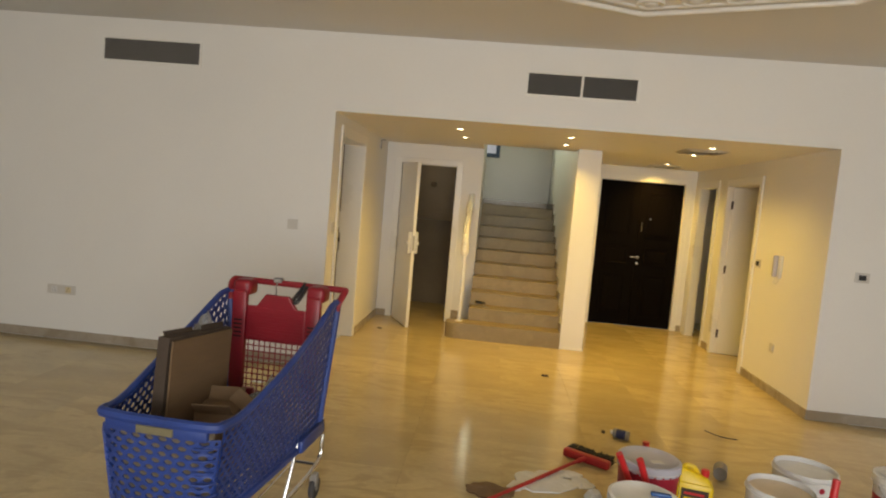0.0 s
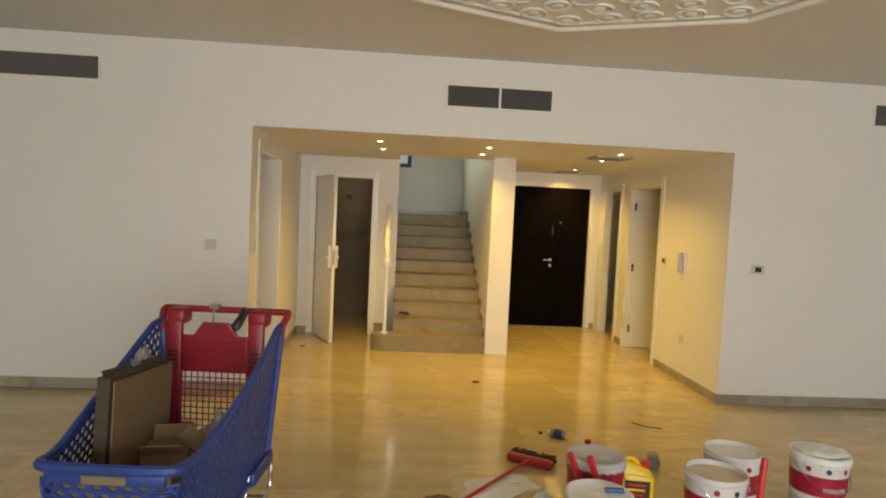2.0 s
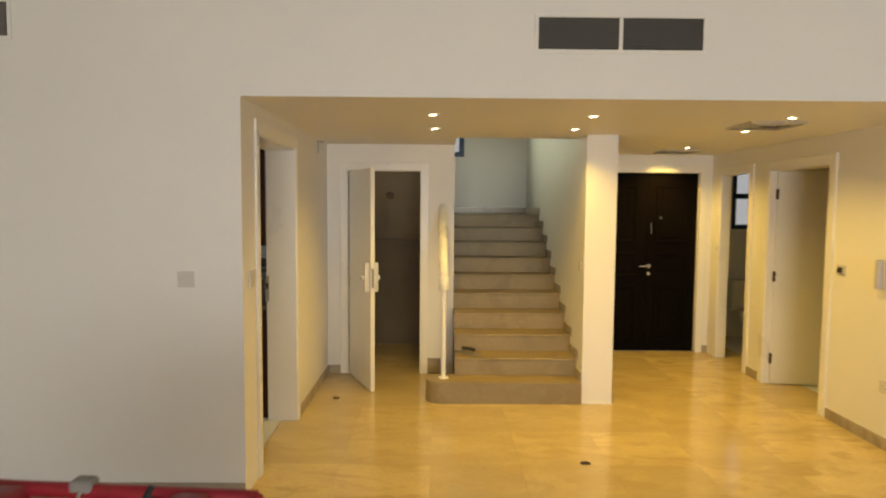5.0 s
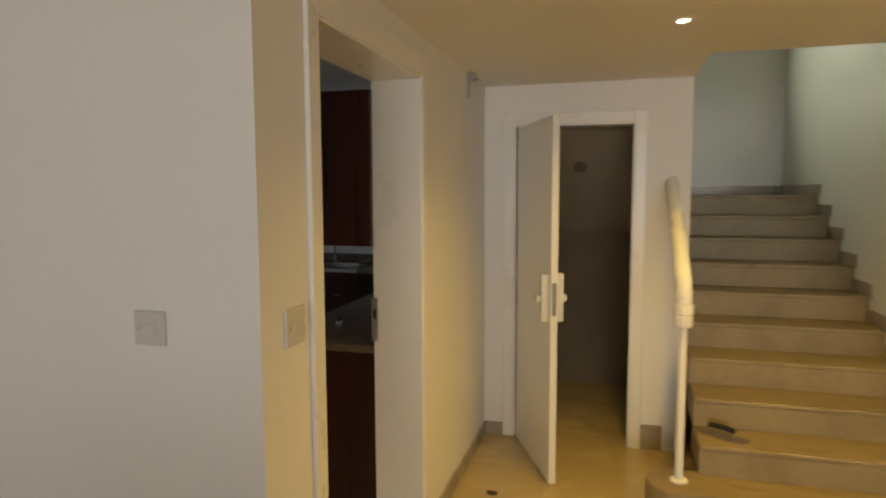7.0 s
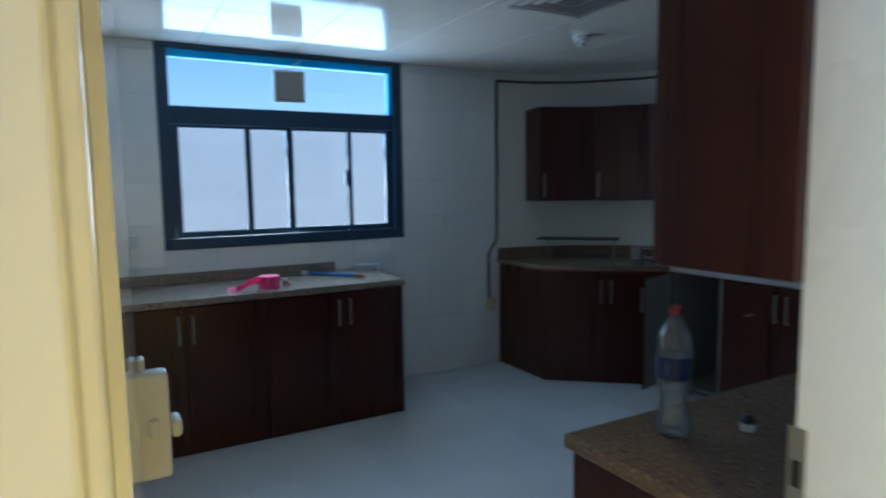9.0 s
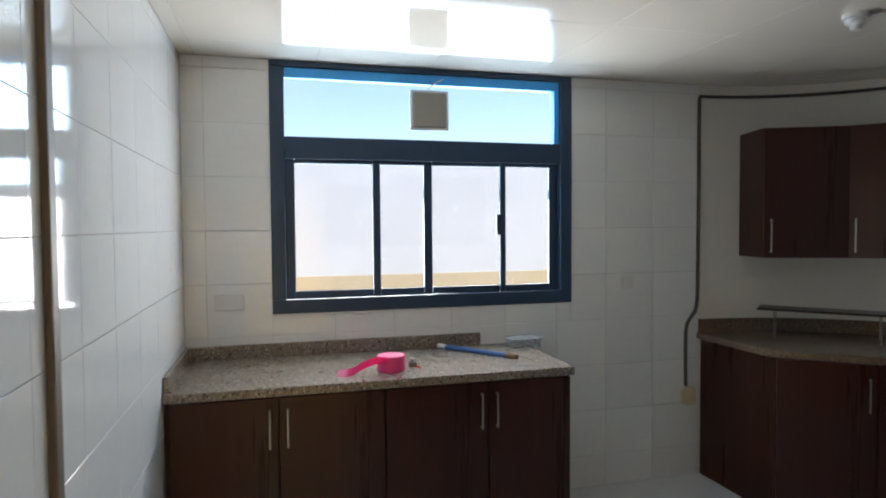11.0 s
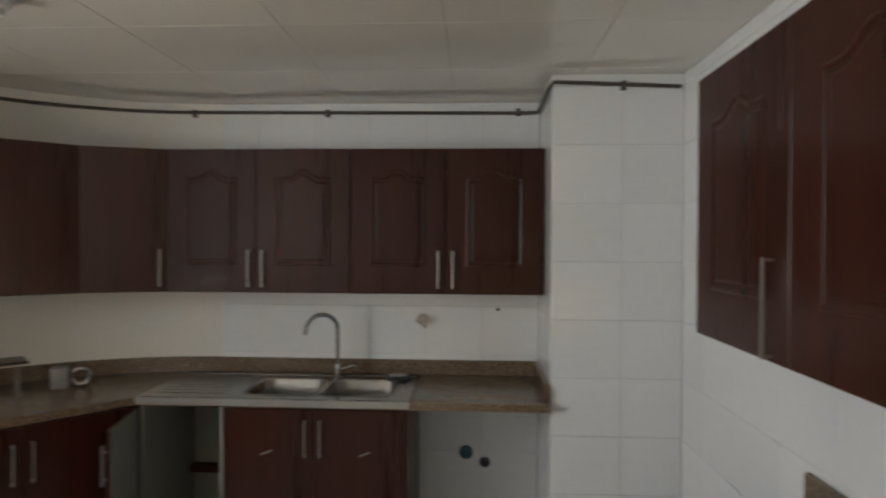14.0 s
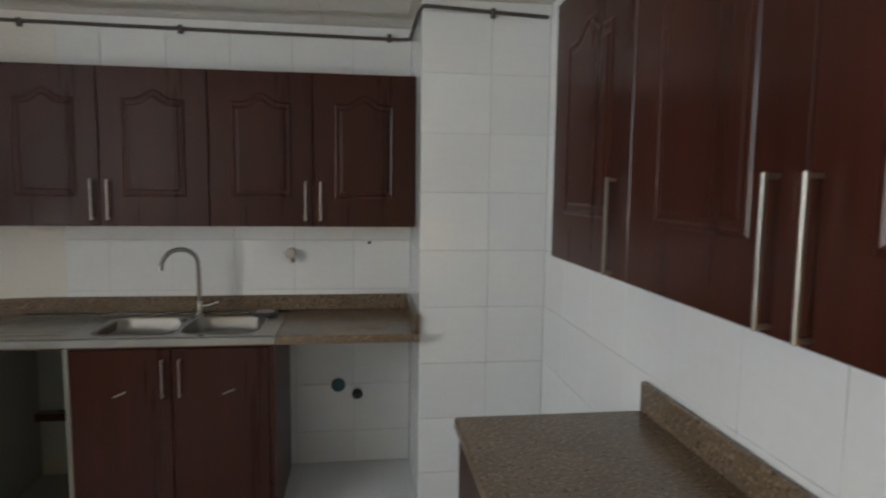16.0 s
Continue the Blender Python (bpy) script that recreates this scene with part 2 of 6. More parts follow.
PIPE = material("dark_grey_conduit", (0.075, 0.062, 0.054), 0.5, 0, 0.3, 10, 90, 0.05)
DARK = material("dark_void", (0.012, 0.011, 0.010), 0.8)
GRILLE = material("grey_grille_metal", (0.25, 0.24, 0.23), 0.5, 0.2, 0.2, 12, 90, 0.02)
VANE = material("dark_grille_vane", (0.11, 0.105, 0.10), 0.5, 0.2, 0.2, 12, 90, 0.02)
# soffit in a lighter step of the cupboard's painted-in shade
SOFFIT = material("shade_grey_soffit", (0.29, 0.25, 0.19), 0.85, 0, 0.15, 2.0, 60, 0.12)
GLASS = clear("window_glass")
PET = clear("clear_bottle_plastic", (0.92, 0.95, 0.97), 0.10, 0.06)
FILM = clear("hazy_plastic_film", (0.86, 0.88, 0.90), 0.25, 0.2)
BULB = glow("warm_spot_bulb", (1.0, 0.80, 0.48), 14.0)
OUT_WHITE = material("sunlit_white_render", (0.62, 0.635, 0.67), 0.9, 0, 0.04, 0.8, 30, 0.1)
OUT_BEIGE = material("beige_painted_render", (0.56, 0.46, 0.31), 0.9, 0, 0.05, 0.8, 30, 0.1)
SAND = material("sandy_ground", (0.46, 0.38, 0.27), 0.95, 0, 0.15, 0.6, 20, 0.2)

# ---- mesh tools ----


def finish(name, bm, mat, smooth=False):
    me = bpy.data.meshes.new(name)
    bmesh.ops.recalc_face_normals(bm, faces=bm.faces)
    bm.to_mesh(me)
    bm.free()
    me.materials.append(mat)
    if smooth:
        for f in me.polygons:
            f.use_smooth = True
        me.set_sharp_from_angle(angle=radians(35))
    return me


def part(name, bm, mat, parent, label="", smooth=False):
    """One mesh under a thing or under a part."""
    ob = new(name, finish(name, bm, mat, smooth))
    ob.parent = parent
    if label:
        ob["label"] = label
    return ob


def thing(name, at, label, category, group="", rz=0.0, kind=""):
    ob = new(name)
    ob.empty_display_size = 0.05
    ob.matrix_basis = pose(*at, 0, 0, rz)
    return tagged(ob, label, category, group, kind)


def solid(name, bm, mat, label, category, smooth=False, kind="", group=""):
    """A one-piece thing, in world coordinates."""
    return tagged(new(name, finish(name, bm, mat, smooth)), label, category, group, kind)


def setting(name, bm, mat, label, category, smooth=False):
    return solid(name, bm, mat, label, category, smooth, "structure")


def box(x0, x1, y0, y1, z0, z1, bevel=0.0, bm=None, seg=1):
    bm = bm or bmesh.new()
    r = bmesh.ops.create_cube(bm, size=1.0)
    bmesh.ops.scale(bm, verts=r["verts"], vec=(x1 - x0, y1 - y0, z1 - z0))
    bmesh.ops.translate(bm, verts=r["verts"], vec=((x0 + x1) / 2, (y0 + y1) / 2, (z0 + z1) / 2))
    if bevel:
        es = {e for v in r["verts"] for e in v.link_edges}
        bmesh.ops.bevel(bm, geom=list(es), offset=bevel, segments=seg, affect="EDGES", profile=0.5)
    return bm


def prism(pts, z0, z1, bm=None, bevel=0.0):
    """A slab whose outline in plan is pts (counter-clockwise)."""
    bm = bm or bmesh.new()
    lo = [bm.verts.new((x, y, z0)) for x, y in pts]
    hi = [bm.verts.new((x, y, z1)) for x, y in pts]
    n = len(pts)
    bm.faces.new(hi)
    bm.faces.new(lo[::-1])
    side = [bm.faces.new((lo[i], lo[(i + 1) % n], hi[(i + 1) % n], hi[i])) for i in range(n)]
    if bevel:
        bmesh.ops.bevel(bm, geom=list({e for v in hi for e in v.link_edges if e.other_vert(v) in hi}), offset=bevel, segments=2, affect="EDGES", profile=0.5)
    return bm


def lathe(profile, at=(0, 0, 0), n=24, bm=None, m=None):
    """A turned body: profile is (radius, height) from the bottom up."""
    bm = bm or bmesh.new()
    rings = []
    m = m or Matrix.Translation(at)
    for r, z in profile:
        if r < 1e-5:
            rings.append([bm.verts.new(m @ Vector((0, 0, z)))])
        else:
            rings.append([bm.verts.new(m @ Vector((r * math.cos(2 * math.pi * i / n), r * math.sin(2 * math.pi * i / n), z))) for i in range(n)])
    for a, b in zip(rings, rings[1:]):
        for i in range(n):
            j = (i + 1) % n
            if len(a) == 1 and len(b) > 1:
                bm.faces.new((a[0], b[i], b[j]))
            elif len(b) == 1 and len(a) > 1:
                bm.faces.new((a[i], a[j], b[0]))
            elif len(a) > 1:
                bm.faces.new((a[i], a[j], b[j], b[i]))
    for ring, flip in ((rings[0], True), (rings[-1], False)):
        if len(ring) > 1:
            bm.faces.new(ring[::-1] if flip else ring)
    return bm


def tube(pts, r, n=10, bm=None, closed=False):
    """A round bar along pts."""
    bm = bm or bmesh.new()
    pts = [Vector(p) for p in pts]
    rings = []
    up = None
    k = len(pts)
    for i, p in enumerate(pts):
        a = pts[(i - 1) % k] if closed or i else p
        b = pts[(i + 1) % k] if closed or i < k - 1 else p
        d = (b - a).normalized()
        if up is None:
            up = Vector((0, 0, 1)) if abs(d.z) < 0.9 else Vector((1, 0, 0))
        s = d.cross(up).normalized()
        up = s.cross(d).normalized()
        rings.append([bm.verts.new(p + r * (s * math.cos(2 * math.pi * j / n) + up * math.sin(2 * math.pi * j / n))) for j in range(n)])
    pairs = list(zip(rings, rings[1:])) + ([(rings[-1], rings[0])] if closed else [])
    for a, b in pairs:
        for j in range(n):
            bm.faces.new((a[j], a[(j + 1) % n], b[(j + 1) % n], b[j]))
    if not closed:
        bm.faces.new(rings[0][::-1])
        bm.faces.new(rings[-1])
    return bm


def smooth_path(pts, steps=6):
    """Points of a Catmull-Rom curve through pts."""
    pts = [Vector(p) for p in pts]
    out = []
    for i in range(len(pts) - 1):
        p0, p1, p2, p3 = pts[max(i - 1, 0)], pts[i], pts[i + 1], pts[min(i + 2, len(pts) - 1)]
        for s in range(steps):
            t = s / steps
            out.append(0.5 * (2 * p1 + (p2 - p0) * t + (2 * p0 - 5 * p1 + 4 * p2 - p3) * t * t + (3 * p1 - p0 - 3 * p2 + p3) * t ** 3))
    return out + [pts[-1]]


def lattice(corner, nu, nv, web, thick, bm=None, shift=False, hexed=False):
    """A pierced plastic panel between four curves: corner(u, v) gives its points, each cell has an opening."""
    bm = bm or bmesh.new()
    made = []
    for j in range(nv):
        off = 0.5 if shift and j % 2 else 0.0
        cols = [max(0.0, min(nu, i - off)) for i in range(nu + 2 if off else nu + 1)]
        for i in range(len(cols) - 1):
            u0, u1 = cols[i] / nu, cols[i + 1] / nu
            if u1 - u0 < 1e-4:
                continue
            v0, v1 = j / nv, (j + 1) / nv
            du, dv = web / nu, web / nv
            o = [(u0, v0), (u1, v0), (u1, v1), (u0, v1)]
            c = [(u0 + du, v0 + dv), (u1 - du, v0 + dv), (u1 - du, v1 - dv), (u0 + du, v1 - dv)]
            if u1 - u0 < 2.2 * du:
                made.append(bm.faces.new([bm.verts.new(corner(*p)) for p in o]))
                continue
            if hexed:
                k, h = (u1 - u0) * 0.22, (v1 - v0) * 0.26
                c = [(u0 + du + k, v0 + dv), (u1 - du - k, v0 + dv), (u1 - du, v0 + dv + h), (u1 - du, v1 - dv - h), (u1 - du - k, v1 - dv), (u0 + du + k, v1 - dv), (u0 + du, v1 - dv - h), (u0 + du, v0 + dv + h)]
                ov = [bm.verts.new(corner(*p)) for p in o]
                cv = [bm.verts.new(corner(*p)) for p in c]
                for f in ((ov[0], ov[1], cv[1], cv[0]), (ov[1], cv[2], cv[1]), (ov[1], ov[2], cv[3], cv[2]), (ov[2], cv[4], cv[3]), (ov[2], ov[3], cv[5], cv[4]), (ov[3], cv[6], cv[5]), (ov[3], ov[0], cv[7], cv[6]), (ov[0], cv[0], cv[7])):
                    made.append(bm.faces.new(f))
            else:
                ov = [bm.verts.new(corner(*p)) for p in o]
                cv = [bm.verts.new(corner(*p)) for p in c]
                for a in range(4):
                    b = (a + 1) % 4
                    made.append(bm.faces.new((ov[a], ov[b], cv[b], cv[a])))
    bmesh.ops.remove_doubles(bm, verts=bm.verts, dist=0.0004)
    bmesh.ops.recalc_face_normals(bm, faces=bm.faces)
    bmesh.ops.solidify(bm, geom=list(bm.faces), thickness=thick)
    return bm

# ---- large structure ----
LIV_H, HALL_H, KIT_H = 3.02, 2.33, 2.50
LX0, LX1, LY0 = -6.2, 5.4, -4.2          # living room
WN = 5.53                                # face of the living room's end wall


def joined(*boxes):
    bm = bmesh.new()
    for b in boxes:
        box(*b, bm=bm)
    return bm


setting("ground", box(-60, 60, -60, 60, -0.40, -0.25), SAND, "flat sandy ground outside the house", "ground")
setting("floor_hall", box(LX0, LX1, LY0, WN + 0.1, -0.2, -0.006), GROUT, "polished beige marble floor of the living room", "floor")
setting("floor_entrance", joined((-1.8, 2.95, WN + 0.1, 11.1, -0.2, -0.006)), GROUT, "polished beige marble floor of the entrance hall", "floor")
setting("wall_living_left", joined((LX0 - 0.2, LX0, LY0, WN, -0.1, LIV_H)), PAINT, "white painted living room side wall", "wall")
setting("wall_living_right", joined((LX1, LX1 + 0.2, LY0, WN, -0.1, LIV_H)), PAINT, "white painted living room side wall", "wall")
setting("wall_living_back", joined((LX0, -1.6, LY0 - 0.2, LY0, -0.1, LIV_H), (2.8, LX1, LY0 - 0.2, LY0, -0.1, LIV_H), (-1.6, 2.8, LY0 - 0.2, LY0, -0.1, 0.4), (-1.6, 2.8, LY0 - 0.2, LY0, 2.6, LIV_H)), PAINT, "white painted wall with a wide window opening", "wall")
setting("wall_living_end", joined((LX0, -1.58, WN, 5.79, -0.1, LIV_H), (2.75, LX1, WN, 5.75, -0.1, LIV_H), (-1.58, 2.75, WN, 5.68, HALL_H, LIV_H)), PAINT, "white painted wall with a wide opening to the hall", "wall")
setting("ceiling_living", box(LX0 - 0.2, LX1 + 0.2, LY0 - 0.2, WN, LIV_H, LIV_H + 0.25), CEIL, "pale matt painted living room ceiling", "ceiling")
setting("ceiling_hall", joined((-1.80, 2.95, 5.68, 7.60, HALL_H, HALL_H + 0.2), (0.80, 2.95, 7.60, 9.45, HALL_H, HALL_H + 0.2), (-1.80, -0.30, 7.60, 8.40, HALL_H, HALL_H + 0.2)), PAINT, "white painted hall ceiling with recessed spotlights", "ceiling")
# wall between hall and kitchen, with the kitchen doorway
KD0, KD1, KDZ = 5.848, 6.838, 2.15
setting("wall_hall_left", joined((-1.794, -1.58, 5.79, KD0, -0.1, 2.6), (-1.794, -1.58, KD1, 11.0, -0.1, 2.6), (-1.794, -1.58, KD0, KD1, KDZ, 2.6)), PAINT, "white painted wall with the kitchen doorway", "wall")
# closet wall and stair side
CY = 8.25
setting("wall_closet", joined((-1.58, -1.38, CY, 8.37, -0.1, 2.55), (-0.63, -0.30, CY, 8.37, -0.1, 2.55), (-1.38, -0.63, CY, 8.37, 2.075, 2.55)), PAINT, "white painted wall with the cupboard doorway", "wall")
setting("wall_stair_left", joined((-0.42, -0.30, 8.37, 9.73, -0.1, 5.2), (-0.42, -0.30, 7.60, 8.37, 2.53, 5.2)), PAINT, "white painted wall beside the stair", "wall")
setting("wall_stair_right", joined((0.80, 1.065, 7.28, 10.9, -0.1, 5.2)), PAINT, "white painted wall between stair and entrance", "wall")
setting("wall_stair_back", joined((-1.8, -1.35, 10.9, 11.1, -0.1, 5.2), (-0.10, 1.3, 10.9, 11.1, -0.1, 5.2), (-1.35, -0.10, 10.9, 11.1, -0.1, 2.42), (-1.35, -0.10, 10.9, 11.1, 3.7, 5.2)), PAINT, "white painted stairwell wall with a window", "wall")
setting("wall_stair_upper", joined((-1.8, -1.58, 7.4, 10.9, 2.6, 5.2), (-1.58, 0.80, 7.40, 7.60, 2.53, 5.2)), PAINT, "white painted upper stairwell wall", "wall")
setting("ceiling_stair", box(-1.8, 1.09, 7.4, 11.1, 5.2, 5.4), CEIL, "pale painted stairwell ceiling", "ceiling")
# entrance
FD0, FD1, FDZ, FY = 1.40, 2.61, 2.135, 9.25
setting("wall_entrance", joined((1.065, FD0, FY, 9.45, -0.1, HALL_H), (FD1, 2.95, FY, 9.45, -0.1, HALL_H), (FD0, FD1, FY, 9.45, FDZ, HALL_H)), PAINT, "white painted entrance wall round the front door", "wall")
setting("wall_hall_right", joined((2.75, 2.95, 5.75, 7.05, -0.1, HALL_H), (2.75, 2.95, 7.97, 8.36, -0.1, HALL_H), (2.75, 2.85, 9.00, FY, -0.1, HALL_H), (2.75, 2.95, 7.05, 7.97, 2.09, HALL_H), (2.75, 2.95, 8.36, 9.00, 2.09, HALL_H)), PAINT, "white painted hall wall with two doorways", "wall")
# rooms beside the entrance
setting("wall_side_room", joined((2.95, 4.9, 6.0, 6.1, -0.1, 2.4), (4.8, 4.9, 6.1, 8.05, -0.1, 2.4), (2.95, 4.9, 8.05, 8.15, -0.1, 2.4)), PAINT, "white walls of the room beside the hall", "wall")
setting("wall_bathroom", joined((4.5, 4.6, 8.15, 10.3, -0.1, 2.4), (2.95, 3.44, 10.2, 10.3, -0.1, 2.4), (4.0, 4.5, 10.2, 10.3, -0.1, 2.4), (3.44, 4.0, 10.2, 10.3, -0.1, 1.44), (2.85, 2.95, 9.45, 10.3, -0.1, 2.4), (3.44, 4.0, 10.2, 10.3, 2.25, 2.4)), TILE, "pale tiled bathroom walls with a small window", "wall")
setting("ceiling_side_rooms", box(2.95, 4.9, 6.0, 10.3, 2.4, 2.55), CEIL, "pale ceiling over the side rooms", "ceiling")
setting("floor_side_rooms", box(2.95, 4.9, 6.0, 10.3, -0.2, -0.003), KFLOOR, "pale tiled floor of the side rooms", "floor")
# closet interior: the soffit of the upper flight
bm = bmesh.new()
for x in (-1.58, -0.42):
    for y, z in ((8.37, 2.30), (9.66, 1.28), (9.66, 1.45), (8.37, 2.50)):
        bm.verts.new((x, y, z))
bm.verts.ensure_lookup_table()
v = list(bm.verts)
for q in ((0, 1, 5, 4), (1, 2, 6, 5), (2, 3, 7, 6), (3, 0, 4, 7), (0, 3, 2, 1), (4, 5, 6, 7)):
    bm.faces.new([v[i] for i in q])
setting("stair_soffit", bm, SOFFIT, "sloping soffit inside the cupboard, toned down for shade", "ceiling")
setting("wall_closet_back", box(-1.58, -0.42, 9.60, 9.73, -0.1, 1.30), CUPBOARD_SHADE, "back wall of the cupboard under the stair, coloured dark for shade", "wall")

# kitchen shell
WX, EX, SY, NY = -5.69, -1.80, 5.80, 10.28
CC, RW = (-4.29, 8.88), 1.40              # centre and radius of the rounded corner
WY0, WY1, WZ0, WZ1 = 6.24, 7.985, 1.15, 2.497
setting("floor_kitchen", box(WX - 0.2, EX + 0.01, SY - 0.1, NY + 0.2, -0.2, -0.005), KFLOOR, "pale grey tiled kitchen floor", "floor")
G = 0.006
setting("wall_kitchen_window", joined((WX - 0.2, WX - G, SY - 0.2, WY0, -0.1, 2.6), (WX - 0.2, WX - G, WY1, 8.88, -0.1, 2.6), (WX - 0.2, WX - G, WY0, WY1, -0.1, WZ0), (WX - 0.2, WX - G, WY0, WY1, WZ1, 2.6)), TILE_GROUT, "white tiled kitchen wall with the window", "wall")
setting("wall_kitchen_south", joined((WX - 0.2, -1.80, 5.791, SY - G, -0.1, 2.6)), TILE_GROUT, "white glazed tile kitchen wall", "wall")
setting("wall_kitchen_north", joined((CC[0], -2.425 + G, NY + G, NY + 0.2, -0.1, 2.6), (-2.425 + G, EX + 0.006, 9.69 + G, NY + 0.2, -0.1, 2.6)), TILE_GROUT, "white tiled wall behind the sink, with a column", "wall")
bm = bmesh.new()
N = 20
arc = [(CC[0] - RW * math.cos(a * math.pi / 2 / N), CC[1] + RW * math.sin(a * math.pi / 2 / N)) for a in range(N + 1)]
setting("wall_kitchen_corner", prism(arc + [(CC[0], NY + 0.2), (WX - 0.2, NY + 0.2), (WX - 0.2, CC[1])], -0.1, 2.6), CREAM, "rounded cream painted kitchen corner", "wall", True)
setting("ceiling_kitchen", box(WX - 0.2, EX + 0.22, SY - 0.01, NY + 0.2, KIT_H + 0.012, KIT_H + 0.2), GAP, "ceiling void above cream metal panels", "ceiling")
bm = bmesh.new()
P = 0.62
for i in range(-3, 6):
    for j in range(-6, 4):
        x0, y0 = -4.77 + P * (i - 0), 8.97 + P * j
        a, b, c, d = max(WX, x0 + 0.001), min(EX, x0 + P - 0.001), max(SY, y0 + 0.001), min(NY, y0 + P - 0.001)
        if b - a > 0.02 and d - c > 0.02:
            box(a, b, c, d, KIT_H, KIT_H + 0.010, 0.001, bm)
setting("ceiling_panels", bm, PANEL, "glossy cream metal ceiling panels with fine joints", "ceiling")

# outside the kitchen window: boundary wall
setting("boundary_wall", joined((-13.2, -13.0, -20, 35, -0.3, 2.95)), OUT_WHITE, "sunlit white rendered boundary wall", "wall")
setting("boundary_wall_plinth", joined((-13.0, -12.96, -20, 35, -0.3, 0.78)), OUT_BEIGE, "beige painted foot of the boundary wall", "wall")
# backdrop added to give the stair window a bright white view
setting("stair_view_backdrop", joined((-9, 9, 17.0, 17.2, -0.3, 6.0)), OUT_WHITE, "white backdrop wall added beyond the stair window", "wall")


# skirtings
def skirting(name, runs, h=0.085, t=0.014):
    bm = bmesh.new()
    for x0, x1, y0, y1 in runs:
        box(x0, x1, y0, y1, 0, h, 0.003, bm)
    return setting(name, bm, SKIRT, "beige-grey marble skirting", "baseboard")


skirting("baseboard_living", [(LX0, -1.58, WN - 0.014, WN), (2.735, LX1, WN - 0.014, WN)])
skirting("baseboard_hall", [(-1.58, -1.566, 6.95, 8.23), (2.736, 2.75, 5.53, 6.96), (2.736, 2.75, 8.06, 8.28), (2.66, 2.75, FY - 0.014, FY), (-1.58, -1.45, CY - 0.014, CY)])
skirting("baseboard_pillar", [(1.065, 1.079, 7.29, FY - 0.014), (1.079, 1.33, FY - 0.014, FY)])
setting("trim_pillar", box(0.796, 1.069, 7.274, 7.281, 0.0, 0.022, 0.002), PAINT, "low painted plinth on the pillar foot", "trim")
skirting("baseboard_closet_end", [(-0.56, -0.43, CY - 0.014, CY)], h=0.16)


# door linings and architraves
def lining(name, axis, face, a, b, top, depth, w=0.085, proud=0.016, sign=1, label="white painted door frame", head=None):
    """A door frame in a wall: axis is the wall's normal, face its visible side, a..b the opening."""
    bm = bmesh.new()

    def put(u0, u1, n0, n1, z0, z1):
        n0, n1 = sorted((n0, n1))
        if axis == "x":
            box(n0, n1, u0, u1, z0, z1, 0.003, bm)
        else:
            box(u0, u1, n0, n1, z0, z1, 0.003, bm)

    out, back, head = face + sign * proud, face - sign * depth, head or w
    for u0, u1 in ((a - w, a), (b, b + w)):
        put(u0, u1, out, face, 0, top + head)
    put(a, b, out, face, top, top + head)
    for u0, u1 in ((a, a + 0.012), (b - 0.012, b)):
        put(u0, u1, out - sign * 0.004, back, 0, top)
    put(a + 0.012, b - 0.012, out - sign * 0.004, back, top - 0.012, top)
    return setting(name, bm, PAINT_GLOSS, label, "door frame")


lining("door_frame_kitchen", "x", -1.58, KD0, KD1, KDZ, 0.225, 0.065, head=0.09)
lining("door_frame_closet", "y", CY, -1.38, -0.63, 2.075, 0.12, 0.07, sign=-1)
lining("door_frame_room", "x", 2.75, 7.05, 7.97, 2.09, 0.2, 0.08, sign=-1)
lining("door_frame_bathroom", "x", 2.75, 8.36, 9.00, 2.09, 0.1, 0.08, sign=-1)
lining("door_frame_front", "y", FY, FD0, FD1, FDZ, 0.12, 0.07, sign=-1)

# ---- stair ----
RISE = [0.19] + [0.19 + 0.1585 * k for k in range(1, 10)]
RY = [7.28] + [7.51 + 0.277 * k for k in range(9)]
stair = thing("stair", (0, 0, 0), "beige marble staircase with a rounded bottom step", "stair", kind="structure")
pts = [(0.798, 7.265), (0.798, 7.55), (-0.42, 7.55)]
for a in range(0, 13):
    t = math.pi / 2 + math.pi * a / 12
    pts.append((-0.42 + 0.1425 * math.cos(t), 7.4075 + 0.1425 * math.sin(t)))
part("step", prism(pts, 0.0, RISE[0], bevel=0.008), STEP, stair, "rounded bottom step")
for k in range(1, 10):
    y1 = RY[k] + 0.277 + 0.03 if k < 9 else 10.9
    x0 = -0.30 if k > 0 else -0.42
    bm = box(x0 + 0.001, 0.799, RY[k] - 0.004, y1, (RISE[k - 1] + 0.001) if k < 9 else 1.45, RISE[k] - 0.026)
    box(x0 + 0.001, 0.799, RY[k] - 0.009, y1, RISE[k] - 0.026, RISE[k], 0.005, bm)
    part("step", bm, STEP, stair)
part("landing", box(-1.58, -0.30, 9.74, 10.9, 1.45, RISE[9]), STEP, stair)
for k in range(1, 10):
    # stepped skirting on the right-hand wall, shaped to each step
    y1 = RY[k] + 0.277 if k < 9 else 10.9
    bm = box(0.786, 0.7985, RY[k] - 0.06, y1 - 0.06 if k < 9 else y1, RISE[k], RISE[k] + 0.085)
    if k == 1:
        box(0.786, 0.7985, 7.29, RY[1] - 0.06, RISE[0], RISE[0] + 0.085, bm=bm)
    part("skirting", bm, SKIRT, stair)
part("skirting", box(-1.58, 0.786, 10.886, 10.9, RISE[9], RISE[9] + 0.085), SKIRT, stair)

